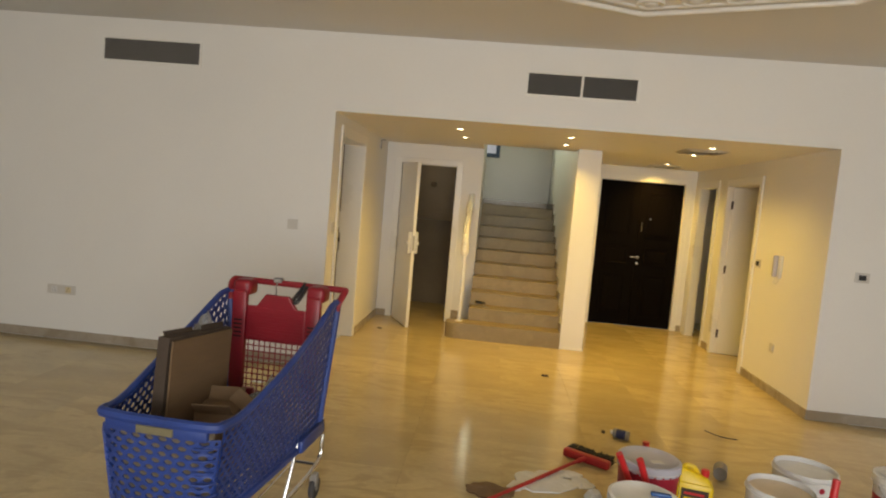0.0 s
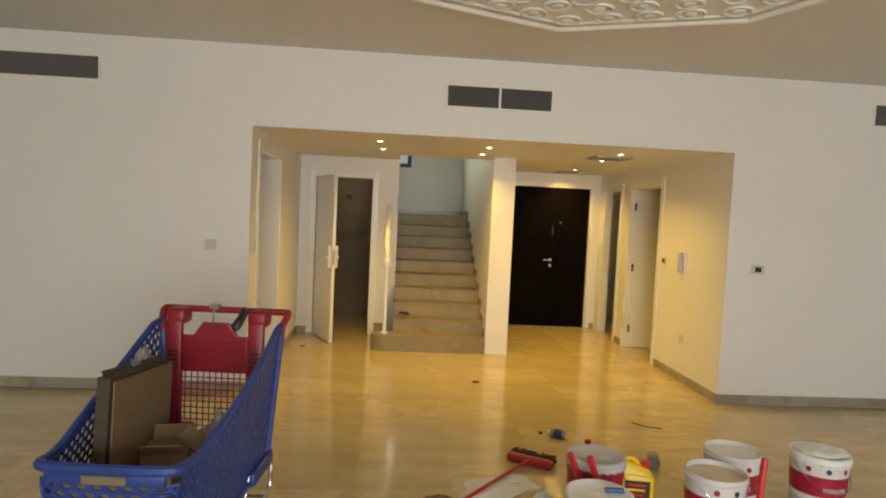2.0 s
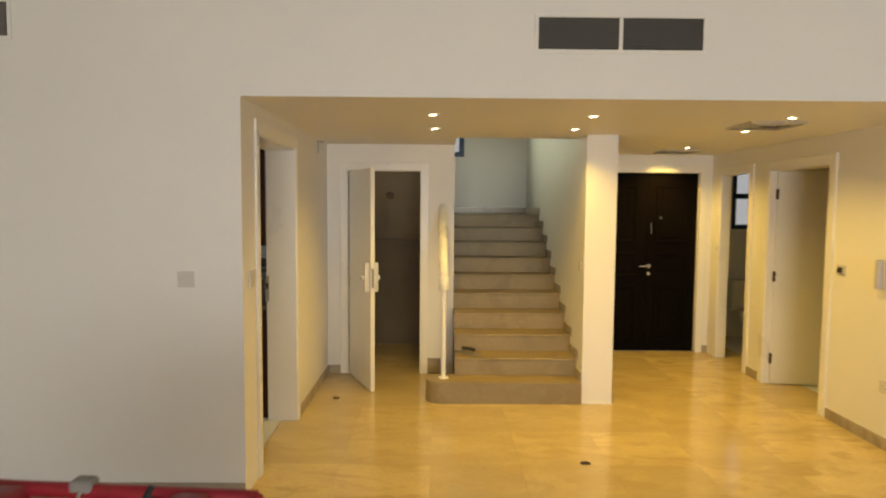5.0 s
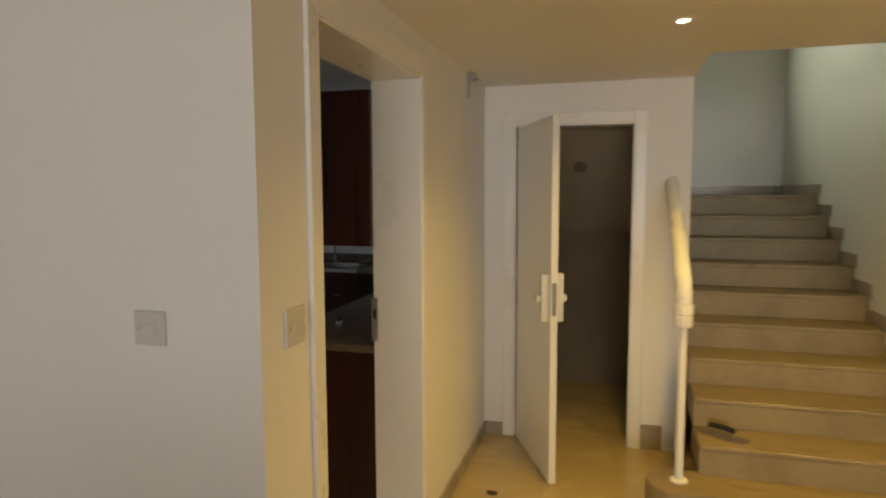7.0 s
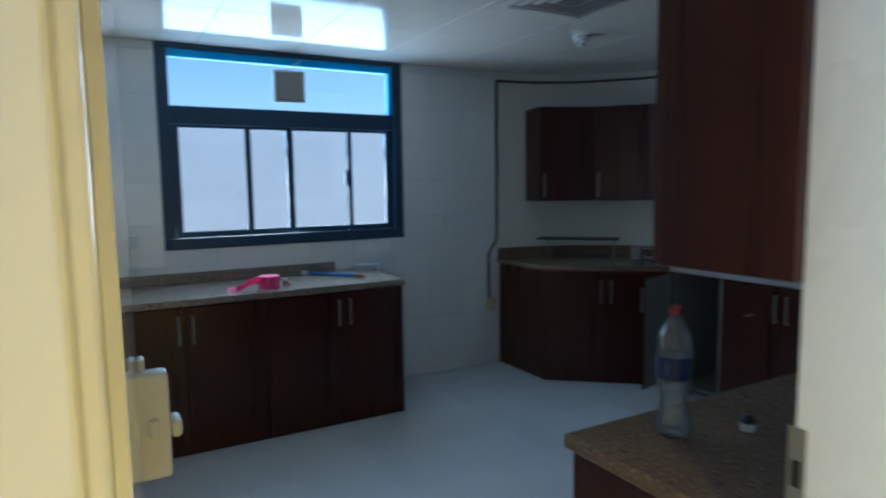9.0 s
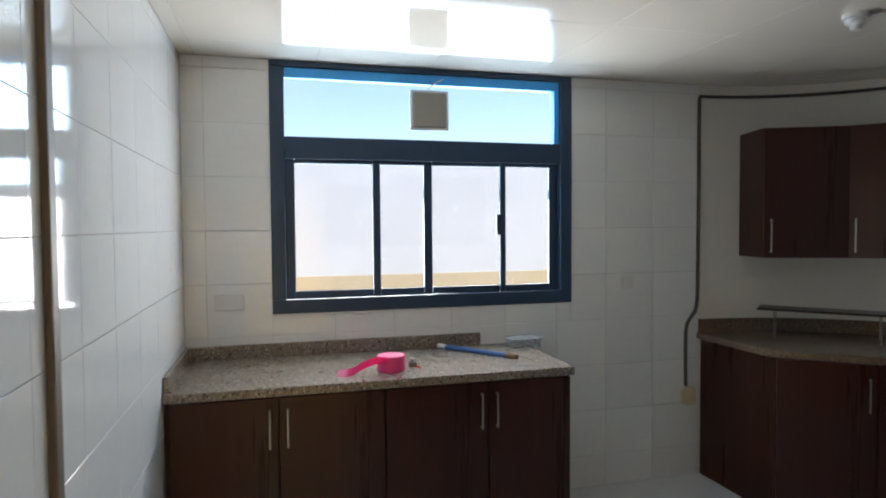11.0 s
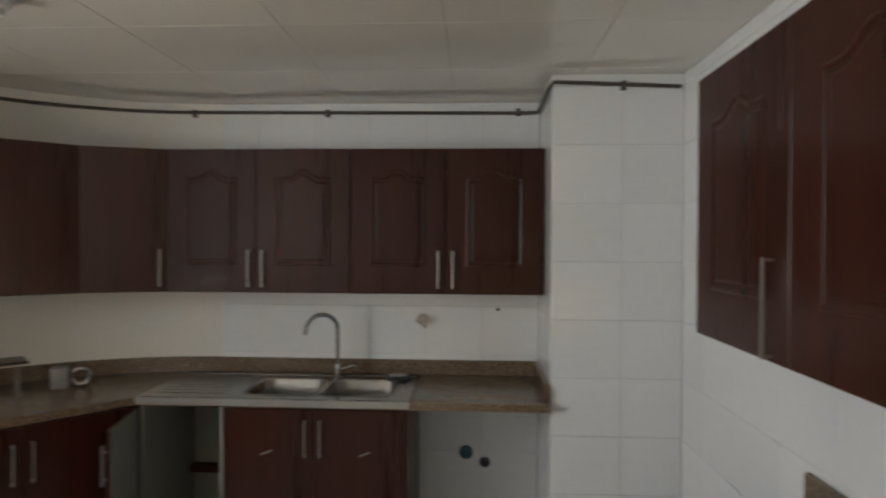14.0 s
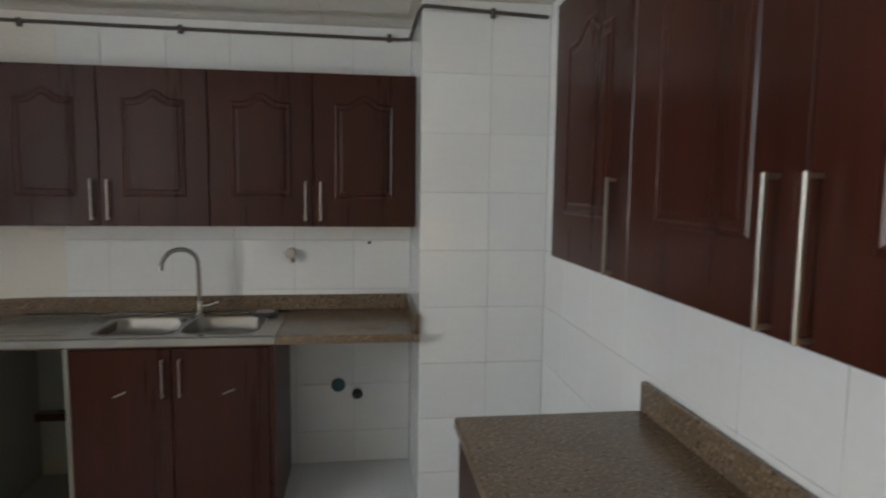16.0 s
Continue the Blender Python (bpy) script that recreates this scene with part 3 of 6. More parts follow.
handrail = thing("handrail", (-0.405, 7.41, RISE[0]), "white painted round handrail on a slim newel post", "handrail")
part("post", tube([(0, 0, 0.012), (0, 0, 0.80)], 0.021, 14), PAINT_GLOSS, handrail, smooth=True)
part("foot_plate", lathe([(0.045, 0), (0.045, 0.008), (0.03, 0.014)], n=20), PAINT_GLOSS, handrail, smooth=True)
part("collar", lathe([(0.042, 0.79), (0.047, 0.80), (0.047, 0.845), (0.040, 0.85), (0.047, 0.855), (0.047, 0.90), (0.042, 0.905)], n=20), PAINT_GLOSS, handrail, smooth=True)
part("rail", tube(smooth_path([(0, 0, 0.90), (0, 0.0, 0.96), (-0.005, 0.05, 1.05), (-0.006, 0.30, 1.225), (-0.004, 0.80, 1.49), (0.006, 0.825, 1.505)], 6), 0.040, 14), PAINT_GLOSS, handrail, smooth=True)
trowel = thing("plastering_trowel", (-0.17, 7.67, RISE[1]), "steel plastering trowel lying on the stair", "trowel", rz=-35)
part("blade", box(-0.13, 0.13, -0.045, 0.045, 0.0, 0.003, 0.001), STEEL, trowel)
part("tang", tube([(-0.05, 0, 0.004), (-0.05, 0, 0.03), (0.05, 0, 0.03), (0.05, 0, 0.004)], 0.006, 8), STEEL, trowel)
part("handle", tube([(-0.07, 0, 0.042), (-0.02, 0, 0.046), (0.03, 0, 0.046), (0.07, 0, 0.042)], 0.014, 10), PLASTIC_K, trowel, smooth=True)


# ---- hall fittings ----
def ceiling_spot(x, y):
    s = thing("recessed_spotlight", (x, y, HALL_H), "lit round recessed ceiling spotlight with a white ring", "spotlight", "hall spotlights")
    part("ring", lathe([(0.023, -0.001), (0.027, -0.006), (0.044, -0.006), (0.048, 0.0)], n=24), PAINT_GLOSS, s, smooth=True)
    part("bulb", lathe([(0.0, -0.007), (0.020, -0.0068), (0.023, -0.004)], n=20), BULB, s, "glowing bulb", True)
    lamp = bpy.data.lights.new("spot_lamp", "SPOT")
    lamp.energy, lamp.color, lamp.spot_size, lamp.spot_blend, lamp.shadow_soft_size = SPOT_WATTS, WARM, radians(142), 1.0, 0.03
    ob = new("spot_lamp", lamp)
    ob.matrix_world = pose(x, y, HALL_H - 0.03)


for x, y in SPOTS:
    ceiling_spot(x, y)


def diffuser(x, y, z, size, label, mat, group, back=DARK):
    """A square ceiling air outlet of nested louvres."""
    d = thing("ceiling_diffuser", (x, y, z), label, "air vent", group)
    h = size / 2
    for k, s in enumerate((1.0, 0.78, 0.56, 0.34)):
        a, b = h * s, h * (s - 0.10)
        za, zb = -0.004 - 0.002 * k, -0.018
        bm = bmesh.new()
        o = [bm.verts.new((sx * a, sy * a, za if k else 0.0)) for sx, sy in ((-1, -1), (1, -1), (1, 1), (-1, 1))]
        i = [bm.verts.new((sx * b, sy * b, zb)) for sx, sy in ((-1, -1), (1, -1), (1, 1), (-1, 1))]
        for q in range(4):
            r = (q + 1) % 4
            bm.faces.new((o[q], o[r], i[r], i[q]))
        bmesh.ops.solidify(bm, geom=list(bm.faces), thickness=0.002)
        part("louvre", bm, mat, d)
    part("backing", box(-h * 0.92, h * 0.92, -h * 0.92, h * 0.92, -0.003, -0.001), back, d)
    return d


diffuser(1.93, 6.55, HALL_H, 0.42, "square white hall ceiling air diffuser", PAINT_GLOSS, "hall diffusers")
diffuser(2.12, 8.72, HALL_H, 0.40, "square white hall ceiling air diffuser", PAINT_GLOSS, "hall diffusers")
diffuser(-3.78, 8.06, KIT_H, 0.55, "square white kitchen ceiling air diffuser", PAINT_GLOSS, "", GRILLE)


def wall_grille(x0, x1, z0, z1, nx, label, split):
    """A wall air grille: flat frame, dark backing and an egg-crate core."""
    g = thing("wall_air_grille", ((x0 + x1) / 2, WN, (z0 + z1) / 2), label, "air vent")
    hx, hz, f = (x1 - x0) / 2, (z1 - z0) / 2, 0.022
    bm = bmesh.new()
    for a, b, c, d in ((-hx, hx, hz - f, hz), (-hx, hx, -hz, -hz + f), (-hx, -hx + f, -hz + f, hz - f), (hx - f, hx, -hz + f, hz - f)):
        box(a, b, -0.010, 0.0, c, d, 0.002, bm)
    if split:
        box(-0.010, 0.010, -0.009, 0.0, -hz + f, hz - f, bm=bm)
    part("frame", bm, PAINT_GLOSS, g)
    part("backing", box(-hx + f, hx - f, -0.002, -0.0008, -hz + f, hz - f), DARK, g)
    me = finish("vane", box(-0.0022, 0.0022, -0.007, -0.002, -hz + f, hz - f), VANE if split else GRILLE)
    me2 = finish("cross_vane", box(-hx + f, hx - f, -0.0064, -0.002, -0.002, 0.002), VANE)
    for k in range(1, nx):
        x = -hx + f + (2 * hx - 2 * f) * k / nx
        ob = new("vane", me)
        ob.parent, ob.location = g, (x, 0, 0)
    for k in range(1, 11 if split else 0):
        ob = new("cross_vane", me2)
        ob.parent, ob.location = g, (0, 0, -hz + f + (2 * hz - 2 * f) * k / 11)
    return g


wall_grille(0.075, 1.045, 2.58, 2.80, 70, "grey egg-crate wall air grille in a white frame", True)
wall_grille(-3.79, -2.845, 2.625, 2.855, 80, "grey wall air grille with fine upright vanes", False)
wall_grille(4.05, 5.0, 2.63, 2.86, 80, "grey wall air grille with fine upright vanes", False)


def switch_plate(name, m, label, w=0.088, h=0.088, style="rocker", mat=None):
    """A wall plate facing -y before m."""
    s = new(name)
    s.matrix_basis = m
    tagged(s, label, "switch" if style != "socket" else "socket")
    part("plate", box(-w / 2, w / 2, -0.010, 0.0, -h / 2, h / 2, 0.003, seg=2), mat or SWITCH_W, s)
    if style == "rocker":
        part("rocker", box(-0.022, 0.022, -0.014, -0.010, -0.011, 0.011, 0.002), SWITCH_W, s)
        part("screw", lathe([(0.003, 0), (0.003, 0.0015)], m=pose(-0.032, -0.010, 0, 90), n=8), STEEL, s)
    elif style == "socket":
        for dx in ((-w / 4, w / 4) if w > 0.12 else (0,)):
            part("socket_face", box(dx - 0.028, dx + 0.028, -0.013, -0.010, -0.028, 0.028, 0.002), PLASTIC_CREAM if w > 0.12 and dx > 0 else PLASTIC_W, s)
            for px, pz in ((0, 0.012), (-0.011, -0.010), (0.011, -0.010)):
                part("pin_hole", box(dx + px - 0.003, dx + px + 0.003, -0.0138, -0.013, pz - 0.004, pz + 0.004), DARK, s)
    elif style == "thermostat":
        part("display", box(-0.028, 0.028, -0.022, -0.010, -0.022, 0.022, 0.003), PLASTIC_K, s)
    return s


switch_plate("light_switch", pose(-1.905, WN, 1.288), "white plastic light switch on the living room wall", 0.095, 0.092)
switch_plate("wall_socket", pose(-4.10, WN, 0.472), "white double wall socket with one yellowed half", 0.28, 0.088, "socket")
switch_plate("room_thermostat", pose(3.05, WN, 1.268), "white wall thermostat with a dark display", 0.12, 0.085, "thermostat")
switch_plate("light_switch", pose(-1.58, 5.69, 1.277, 0, 0, 90), "white plastic light switch beside the kitchen door", 0.10, 0.105)
switch_plate("room_thermostat", pose(2.75, 6.86, 1.235, 0, 0, -90), "small white thermostat with a dark display", 0.10, 0.085, "thermostat")
switch_plate("wall_socket", pose(2.75, 6.32, 0.445, 0, 0, -90), "white plastic wall socket near the floor", 0.088, 0.088, "socket")
switch_plate("light_switch", pose(0.797, 7.40, 1.2, 0, 0, -90), "white light switch on the pillar side", 0.085, 0.085, "plain")
phone = new("door_phone")
phone.matrix_basis = pose(2.75, 6.36, 1.25, 0, 0, -90)
tagged(phone, "white and grey wall door phone with a handset", "intercom")
part("base", box(-0.05, 0.05, -0.022, 0, -0.11, 0.11, 0.006, seg=2), PLASTIC_W, phone)
part("handset", box(-0.045, -0.002, -0.062, -0.022, -0.105, 0.108, 0.012, seg=3), GREY_PLASTIC, phone, "grey handset", True)
part("cord", tube(smooth_path([(-0.02, -0.04, -0.10), (-0.015, -0.045, -0.16), (0.01, -0.02, -0.17), (0.015, -0.012, -0.10)]), 0.004, 6), PLASTIC_W, phone)
sensor = new("wall_bracket")
sensor.matrix_basis = pose(-1.58, 7.75, 2.25, 0, 0, 90)
tagged(sensor, "small grey bracket fixed high on the hall wall", "bracket")
part("plate", box(-0.018, 0.018, -0.012, 0, -0.06, 0.06, 0.002), STEEL, sensor)
part("arm", box(-0.012, 0.06, -0.05, -0.012, 0.045, 0.058, 0.002), STEEL, sensor)


def lever(parent, x, y, z, side, direction, mat=None):
    """A lever handle with rose, on a face whose outward normal is side * y."""
    h = part("handle", lathe([(0.024, 0), (0.024, 0.008), (0.010, 0.010), (0.010, 0.045)], m=pose(x, y, z, -90 * side, 0, 0), n=18), mat or CHROME, parent, "chrome lever handle", True)
    part("lever", box(min(0, direction * 0.115) + x, max(0, direction * 0.115) + x, y + side * 0.036 - 0.007, y + side * 0.036 + 0.007, z - 0.009, z + 0.009, 0.005, seg=2), mat or CHROME, h, smooth=True)
    return h


# front door, two leaves
fd = thing("door_front", (FD0 + 0.012, FY + 0.045, 0.004), "black-brown panelled wooden front door, closed", "door", kind="structure")
W2 = (FD1 - FD0 - 0.024) / 2
for s in (0, 1):
    leaf = part("leaf", box(s * W2 + 0.001, (s + 1) * W2 - 0.001, 0, 0.045, 0.002, FDZ - 0.018, 0.003), BLACKWOOD, fd)
    for z0, z1 in ((0.14, 0.78), (0.90, 1.18), (1.30, 1.98)):
        x0, x1 = s * W2 + 0.11, (s + 1) * W2 - 0.11
        bm = bmesh.new()
        for a, b, c, d in ((x0, x1, z0, z0 + 0.03), (x0, x1, z1 - 0.03, z1), (x0, x0 + 0.03, z0 + 0.03, z1 - 0.03), (x1 - 0.03, x1, z0 + 0.03, z1 - 0.03)):
            box(a, b, -0.012, 0.0, c, d, 0.005, bm)
        box(x0 + 0.06, x1 - 0.06, -0.008, 0.0, z0 + 0.06, z1 - 0.06, 0.006, bm)
        part("panel", bm, BLACKWOOD, leaf)
lever(fd, W2 + 0.035, 0.0, 1.02, -1, -1, DULL_CHROME)
part("lock_cylinder", lathe([(0.022, 0), (0.022, 0.010), (0.012, 0.014)], m=pose(W2 + 0.035, 0, 0.93, 90), n=16), DULL_CHROME, fd, smooth=True)
part("bolt", tube([(W2 + 0.05, -0.012, 1.40), (W2 + 0.05, -0.012, 1.54)], 0.006, 8), DULL_CHROME, fd, "upright chrome door bolt")
part("peephole_plate", box(W2 + 0.15, W2 + 0.21, -0.006, 0, 1.58, 1.605, 0.002), DULL_CHROME, fd)


def door_leaf(name, hinge, rz, w, h, label, cover, mat, hinges=True, swing=1):
    """A flush door on its hinges: leaf along +x before the turn, thickness towards +y."""
    d = thing(name, (hinge[0], hinge[1], 0.006), label, "door", rz=rz, kind="structure")
    part("leaf", box(0, w, 0, 0.04, 0, h, 0.003), mat, d)
    for s in (-1, 1):
        y = 0.0 if s < 0 else 0.04
        if cover:
            cv = part("lock_cover", box(w - 0.075, w - 0.025, min(y, y + s * cover), max(y, y + s * cover), 0.92, 1.19, 0.008, seg=2), PLASTIC_W, d, "white foam cover over the lock", True)
            part("lever", box(w - 0.12, w - 0.04, min(y + s * cover, y + s * (cover + 0.022)), max(y + s * cover, y + s * (cover + 0.022)), 1.03, 1.07, 0.007, seg=2), PLASTIC_W, cv, "white wrapped lever", True)
        else:
            lever(d, w - 0.065, y, 1.08, s, -1)
    part("latch_plate", box(w - 0.0008, w + 0.0012, 0.008, 0.032, 0.96, 1.14), STEEL, d)
    if hinges:
        for z in (0.25, h / 2 + 0.02, h - 0.22):
            part("hinge", box(-0.014, 0.008, -0.012 if swing < 0 else 0.03, 0.012 if swing < 0 else 0.052, z - 0.05, z + 0.05, 0.003), HINGE_BROWN, d)
    return d


door_leaf("door_closet", (-1.355, 8.215), -66, 0.70, 2.05, "white flush cupboard door standing half open", 0.045, PAINT_GLOSS, False)
door_leaf("door_kitchen", (-1.815, 5.872), 177.2, 0.93, 2.11, "glossy white kitchen door opened flat against the wall", 0.016, DOOR_GLOSS, False)
door_leaf("door_room", (2.80, 7.93), -9, 0.86, 2.07, "white flush door with dark hinges, opened inward", 0, PAINT_GLOSS, True, -1)
door_leaf("door_bathroom", (2.975, 8.30), 2, 0.62, 2.07, "white flush bathroom door opened inward", 0, PAINT_GLOSS, False)
setting("door_stop_kitchen", box(-1.803, -1.745, KD0 + 0.012, KD0 + 0.025, 0.0, KDZ - 0.012, 0.002), PAINT_GLOSS, "white painted rebate of the kitchen door frame", "door frame")
kcov = thing("wrapped_handle", (-2.665, 5.914, 0.0), "white foam-wrapped door handle on the kitchen door", "door handle")
part("wrap", box(-0.03, 0.03, -0.02, 0.058, 0.94, 1.17, 0.010, seg=2), PLASTIC_W, kcov, smooth=True)
part("lever", box(-0.045, 0.02, 0.058, 0.082, 1.02, 1.06, 0.010, seg=2), PLASTIC_W, kcov, smooth=True)
solid("tile_edge_strip", box(-3.765, -3.722, 5.8005, 5.818, 0.0, KIT_H, 0.003), material("brown_strip", (0.16, 0.12, 0.085), 0.5), "thin brown upright strip on the tiled wall", "wall strip")
strike = thing("strike_plate", (-1.70, KD1 - 0.0125, 1.06), "steel strike plate in the kitchen door frame", "lock plate")
part("plate", box(-0.115, -0.085, -0.0015, 0, -0.10, 0.10), STEEL, strike)
part("slot", box(-0.108, -0.092, -0.0022, -0.0015, 0.0, 0.045), DARK, strike)


# windows
def window_frame(name, m, label):
    w = new(name)
    w.matrix_basis = m
    return tagged(w, label, "window", kind="structure")


kw = window_frame("window_1", pose(WX, WY0, WZ0), "dark blue-grey aluminium sliding window with a fixed light above")
W, H, BT = WY1 - WY0, WZ1 - WZ0, 0.05


def wbar(y0, y1, z0, z1, x0=-0.075, x1=0.012, mat=None, name="bar", parent=None, bevel=0.004):
    return part(name, box(x0, x1, y0, y1, z0, z1, bevel), mat or ALU, parent or kw)


wbar(0, W, 0, 0.075, name="window_sill")
wbar(0, W, H - 0.03, H, name="head")
wbar(0, 0.075, 0.075, H - 0.03, name="jamb")
wbar(W - 0.075, W, 0.075, H - 0.03, name="jamb")
wbar(0.075, W - 0.075, 0.83, 0.948, name="transom")
wbar(0.075, W - 0.075, H - 0.085, H - 0.03, -0.06, -0.004, ALU_RAIL, "top_rail")
wbar(W - 0.108, W - 0.075, 0.948, H - 0.085, -0.06, -0.004, ALU_RAIL, "side_rail")
for y0, y1, xo in ((0.075, 0.125, -0.02), (0.548, 0.59, -0.02), (0.842, 0.892, -0.035), (1.30, 1.335, -0.02), (1.615, W - 0.075, -0.035)):
    wbar(y0, y1, 0.075, 0.83, xo - 0.025, xo, name="sash_bar")
for y0, y1 in ((0.125, 0.548), (0.59, 0.842), (0.892, 1.30), (1.335, 1.615)):
    wbar(y0, y1, 0.075, 0.115, -0.05, -0.025, name="sash_rail")
    wbar(y0, y1, 0.81, 0.83, -0.05, -0.025, name="sash_rail")
for y0, y1, z0, z1 in ((0.125, 0.548, 0.115, 0.81), (0.59, 0.842, 0.115, 0.81), (0.892, 1.30, 0.115, 0.81), (1.335, 1.615, 0.115, 0.81), (0.075, W - 0.108, 0.948, H - 0.085)):
    g = part("pane", box(-0.040, -0.036, y0, y1, z0, z1), GLASS, kw)
    g.visible_shadow = False
part("latch", box(-0.02, 0.016, 1.268, 1.312, 0.41, 0.53, 0.004), ALU, kw)
fan = new("window_fan")
fan.matrix_basis = pose(WX - 0.03, 7.115, 2.27)
tagged(fan, "square beige extractor fan set in the window light", "fan")
part("cover", box(0.0, 0.03, -0.10, 0.10, -0.10, 0.10, 0.014, seg=3), material("grey_beige_fan_plastic", (0.30, 0.28, 0.25), 0.5), fan)
bm = bmesh.new()
for a, b, c, d in ((-0.112, 0.112, 0.094, 0.112), (-0.112, 0.112, -0.112, -0.094), (-0.112, -0.094, -0.094, 0.094), (0.094, 0.112, -0.094, 0.094)):
    box(-0.004, 0.018, a, b, c, d, 0.004, bm)
part("rim", bm, PLASTIC_W, fan)
part("cord", tube(smooth_path([(0.012, -0.01, 0.11), (0.03, 0.03, 0.15), (0.025, 0.075, 0.175), (0.01, 0.09, 0.20)]), 0.004, 6), PLASTIC_W, fan)

stw = window_frame("window_2", pose(-1.35, 10.9, 2.42), "dark aluminium stairwell window full of daylight")
for a, b, c, d in ((0, 1.25, 0, 0.07), (0, 1.25, 1.21, 1.28), (0, 0.07, 0.07, 1.21), (1.18, 1.25, 0.07, 1.21), (0.60, 0.65, 0.07, 1.21)):
    part("window_frame", box(a, b, 0.0, 0.07, c, d, 0.004), ALU, stw)
for a, b in ((0.07, 0.60), (0.65, 1.18)):
    g = part("pane", box(a, b, 0.03, 0.034, 0.07, 1.21), GLASS, stw)
    g.visible_shadow = False
bw = window_frame("window_3", pose(3.44, 10.2, 1.44), "small dark-framed bathroom window full of daylight")
for a, b, c, d in ((0, 0.56, 0, 0.06), (0, 0.56, 0.75, 0.81), (0, 0.05, 0.06, 0.75), (0.51, 0.56, 0.06, 0.75), (0.05, 0.51, 0.40, 0.47)):
    part("window_frame", box(a, b, -0.01, 0.06, c, d, 0.004), ALU, bw)
for c, d in ((0.06, 0.40), (0.47, 0.75)):
    g = part("pane", box(0.05, 0.51, 0.03, 0.034, c, d), GLASS, bw)
    g.visible_shadow = False
lw = window_frame("window_4", pose(-1.6, LY0 - 0.12, 0.4), "wide window behind the walk")
for a, b, c, d in ((0, 4.4, 0, 0.07), (0, 4.4, 2.13, 2.2), (0, 0.07, 0.07, 2.13), (4.33, 4.4, 0.07, 2.13), (2.17, 2.23, 0.07, 2.13)):
    part("window_frame", box(a, b, 0.0, 0.06, c, d), ALU, lw)

toilet = thing("toilet", (3.56, 9.74, 0.0), "white ceramic toilet with a low bowl", "toilet", rz=180)
CERAMIC = DOOR_GLOSS
part("bowl", lathe([(0.12, 0.0), (0.11, 0.12), (0.16, 0.28), (0.19, 0.38), (0.19, 0.40), (0.15, 0.40), (0.10, 0.30), (0.0, 0.28)], n=24), CERAMIC, toilet, smooth=True)
part("seat_lid", lathe([(0.19, 0.402), (0.195, 0.42), (0.17, 0.432), (0.0, 0.434)], n=24), CERAMIC, toilet, smooth=True)
part("cistern", box(-0.19, 0.19, -0.42, -0.22, 0.38, 0.78, 0.02, seg=2), CERAMIC, toilet, smooth=True)
closet_box = thing("junction_box", (-1.0, 8.95, 1.84), "round white junction box on the sloping soffit, coloured dark for shade", "junction box")
# white cover coloured dark to go with the cupboard's shade
part("cover", lathe([(0.045, -0.02), (0.045, 0.03), (0.0, 0.03)], m=pose(0, 0, 0, 180 - 38), n=16), CUPBOARD_SHADE, closet_box, smooth=True)

# plaster ceiling rose, an eight-sided relief
rose = thing("ceiling_rose", (0.80, 2.88, LIV_H), "white eight-sided plaster ceiling relief with scrolls", "ceiling ornament")


def octagon(r, z, rot=0.0):
    return [(r * math.sin(math.pi / 4 * k + rot), r * math.cos(math.pi / 4 * k + rot), z) for k in range(8)]


part("outer_moulding", tube(octagon(1.62, -0.004), 0.024, 8, closed=True), PLASTER, rose, smooth=True)
part("inner_moulding", tube(octagon(1.485, -0.004), 0.018, 8, closed=True), PLASTER, rose, smooth=True)
part("rim_moulding", tube(octagon(0.80, -0.004), 0.020, 8, closed=True), PLASTER, rose, smooth=True)
part("field", prism([(x, y) for x, y, z in octagon(1.475, 0)][::-1], -0.008, -0.001), PLASTER, rose)
bm_ring = tube([(0.085 * math.cos(a * math.pi / 8), 0.085 * math.sin(a * math.pi / 8), 0) for a in range(16)], 0.011, 6, closed=True)
me_ring = finish("scroll", bm_ring, PLASTER, True)
me_boss = finish("boss", lathe([(0.042, 0.0), (0.036, -0.009), (0.016, -0.015), (0, -0.016)], n=12), PLASTER, True)
for ring, (r, count) in enumerate(((1.345, 32), (1.14, 26), (0.95, 22))):
    for k in range(count):
        a = 2 * math.pi * (k + 0.5 * (ring % 2)) / count
        f = 0.955 / max(0.9239, math.cos((a % (math.pi / 4)) - math.pi / 8))
        for nm, me in (("scroll", me_ring), ("boss", me_boss)):
            ob = new(nm, me)
            ob.parent = rose
            ob.location = (r * f * math.sin(a), r * f * math.cos(a), -0.012)

# ---- kitchen units ----


def arch_outline(w, h, inset, rise, n=16):
    """A cathedral-arched panel outline, counter-clockwise, in x and z."""
    x0, x1, z0, zt = w * 0.21, w * 0.79, inset + 0.04, h - inset
    pts = [(x0, z0), (x1, z0), (x1, zt - rise)]
    for k in range(1, n):
        t = k / n
        s = max(0.0, 1 - abs(2 * t - 1) / 0.62)
        pts.append((x1 + (x0 - x1) * t, zt - rise + rise * (s * s * (3 - 2 * s))))
    pts.append((x0, zt - rise))
    return pts


def shrink(pts, d):
    """The outline moved inward by d along its corner bisectors."""
    out, n = [], len(pts)
    for i in range(n):
        p, a, b = Vector(pts[i]), Vector(pts[i - 1]), Vector(pts[(i + 1) % n])
        e, f = (p - a).normalized(), (b - p).normalized()
        nn = (Vector((-e.y, e.x)) + Vector((-f.y, f.x))).normalized()
        c = max(0.5, nn.dot(Vector((-e.y, e.x))))
        out.append(p + nn * d / c)
    return out


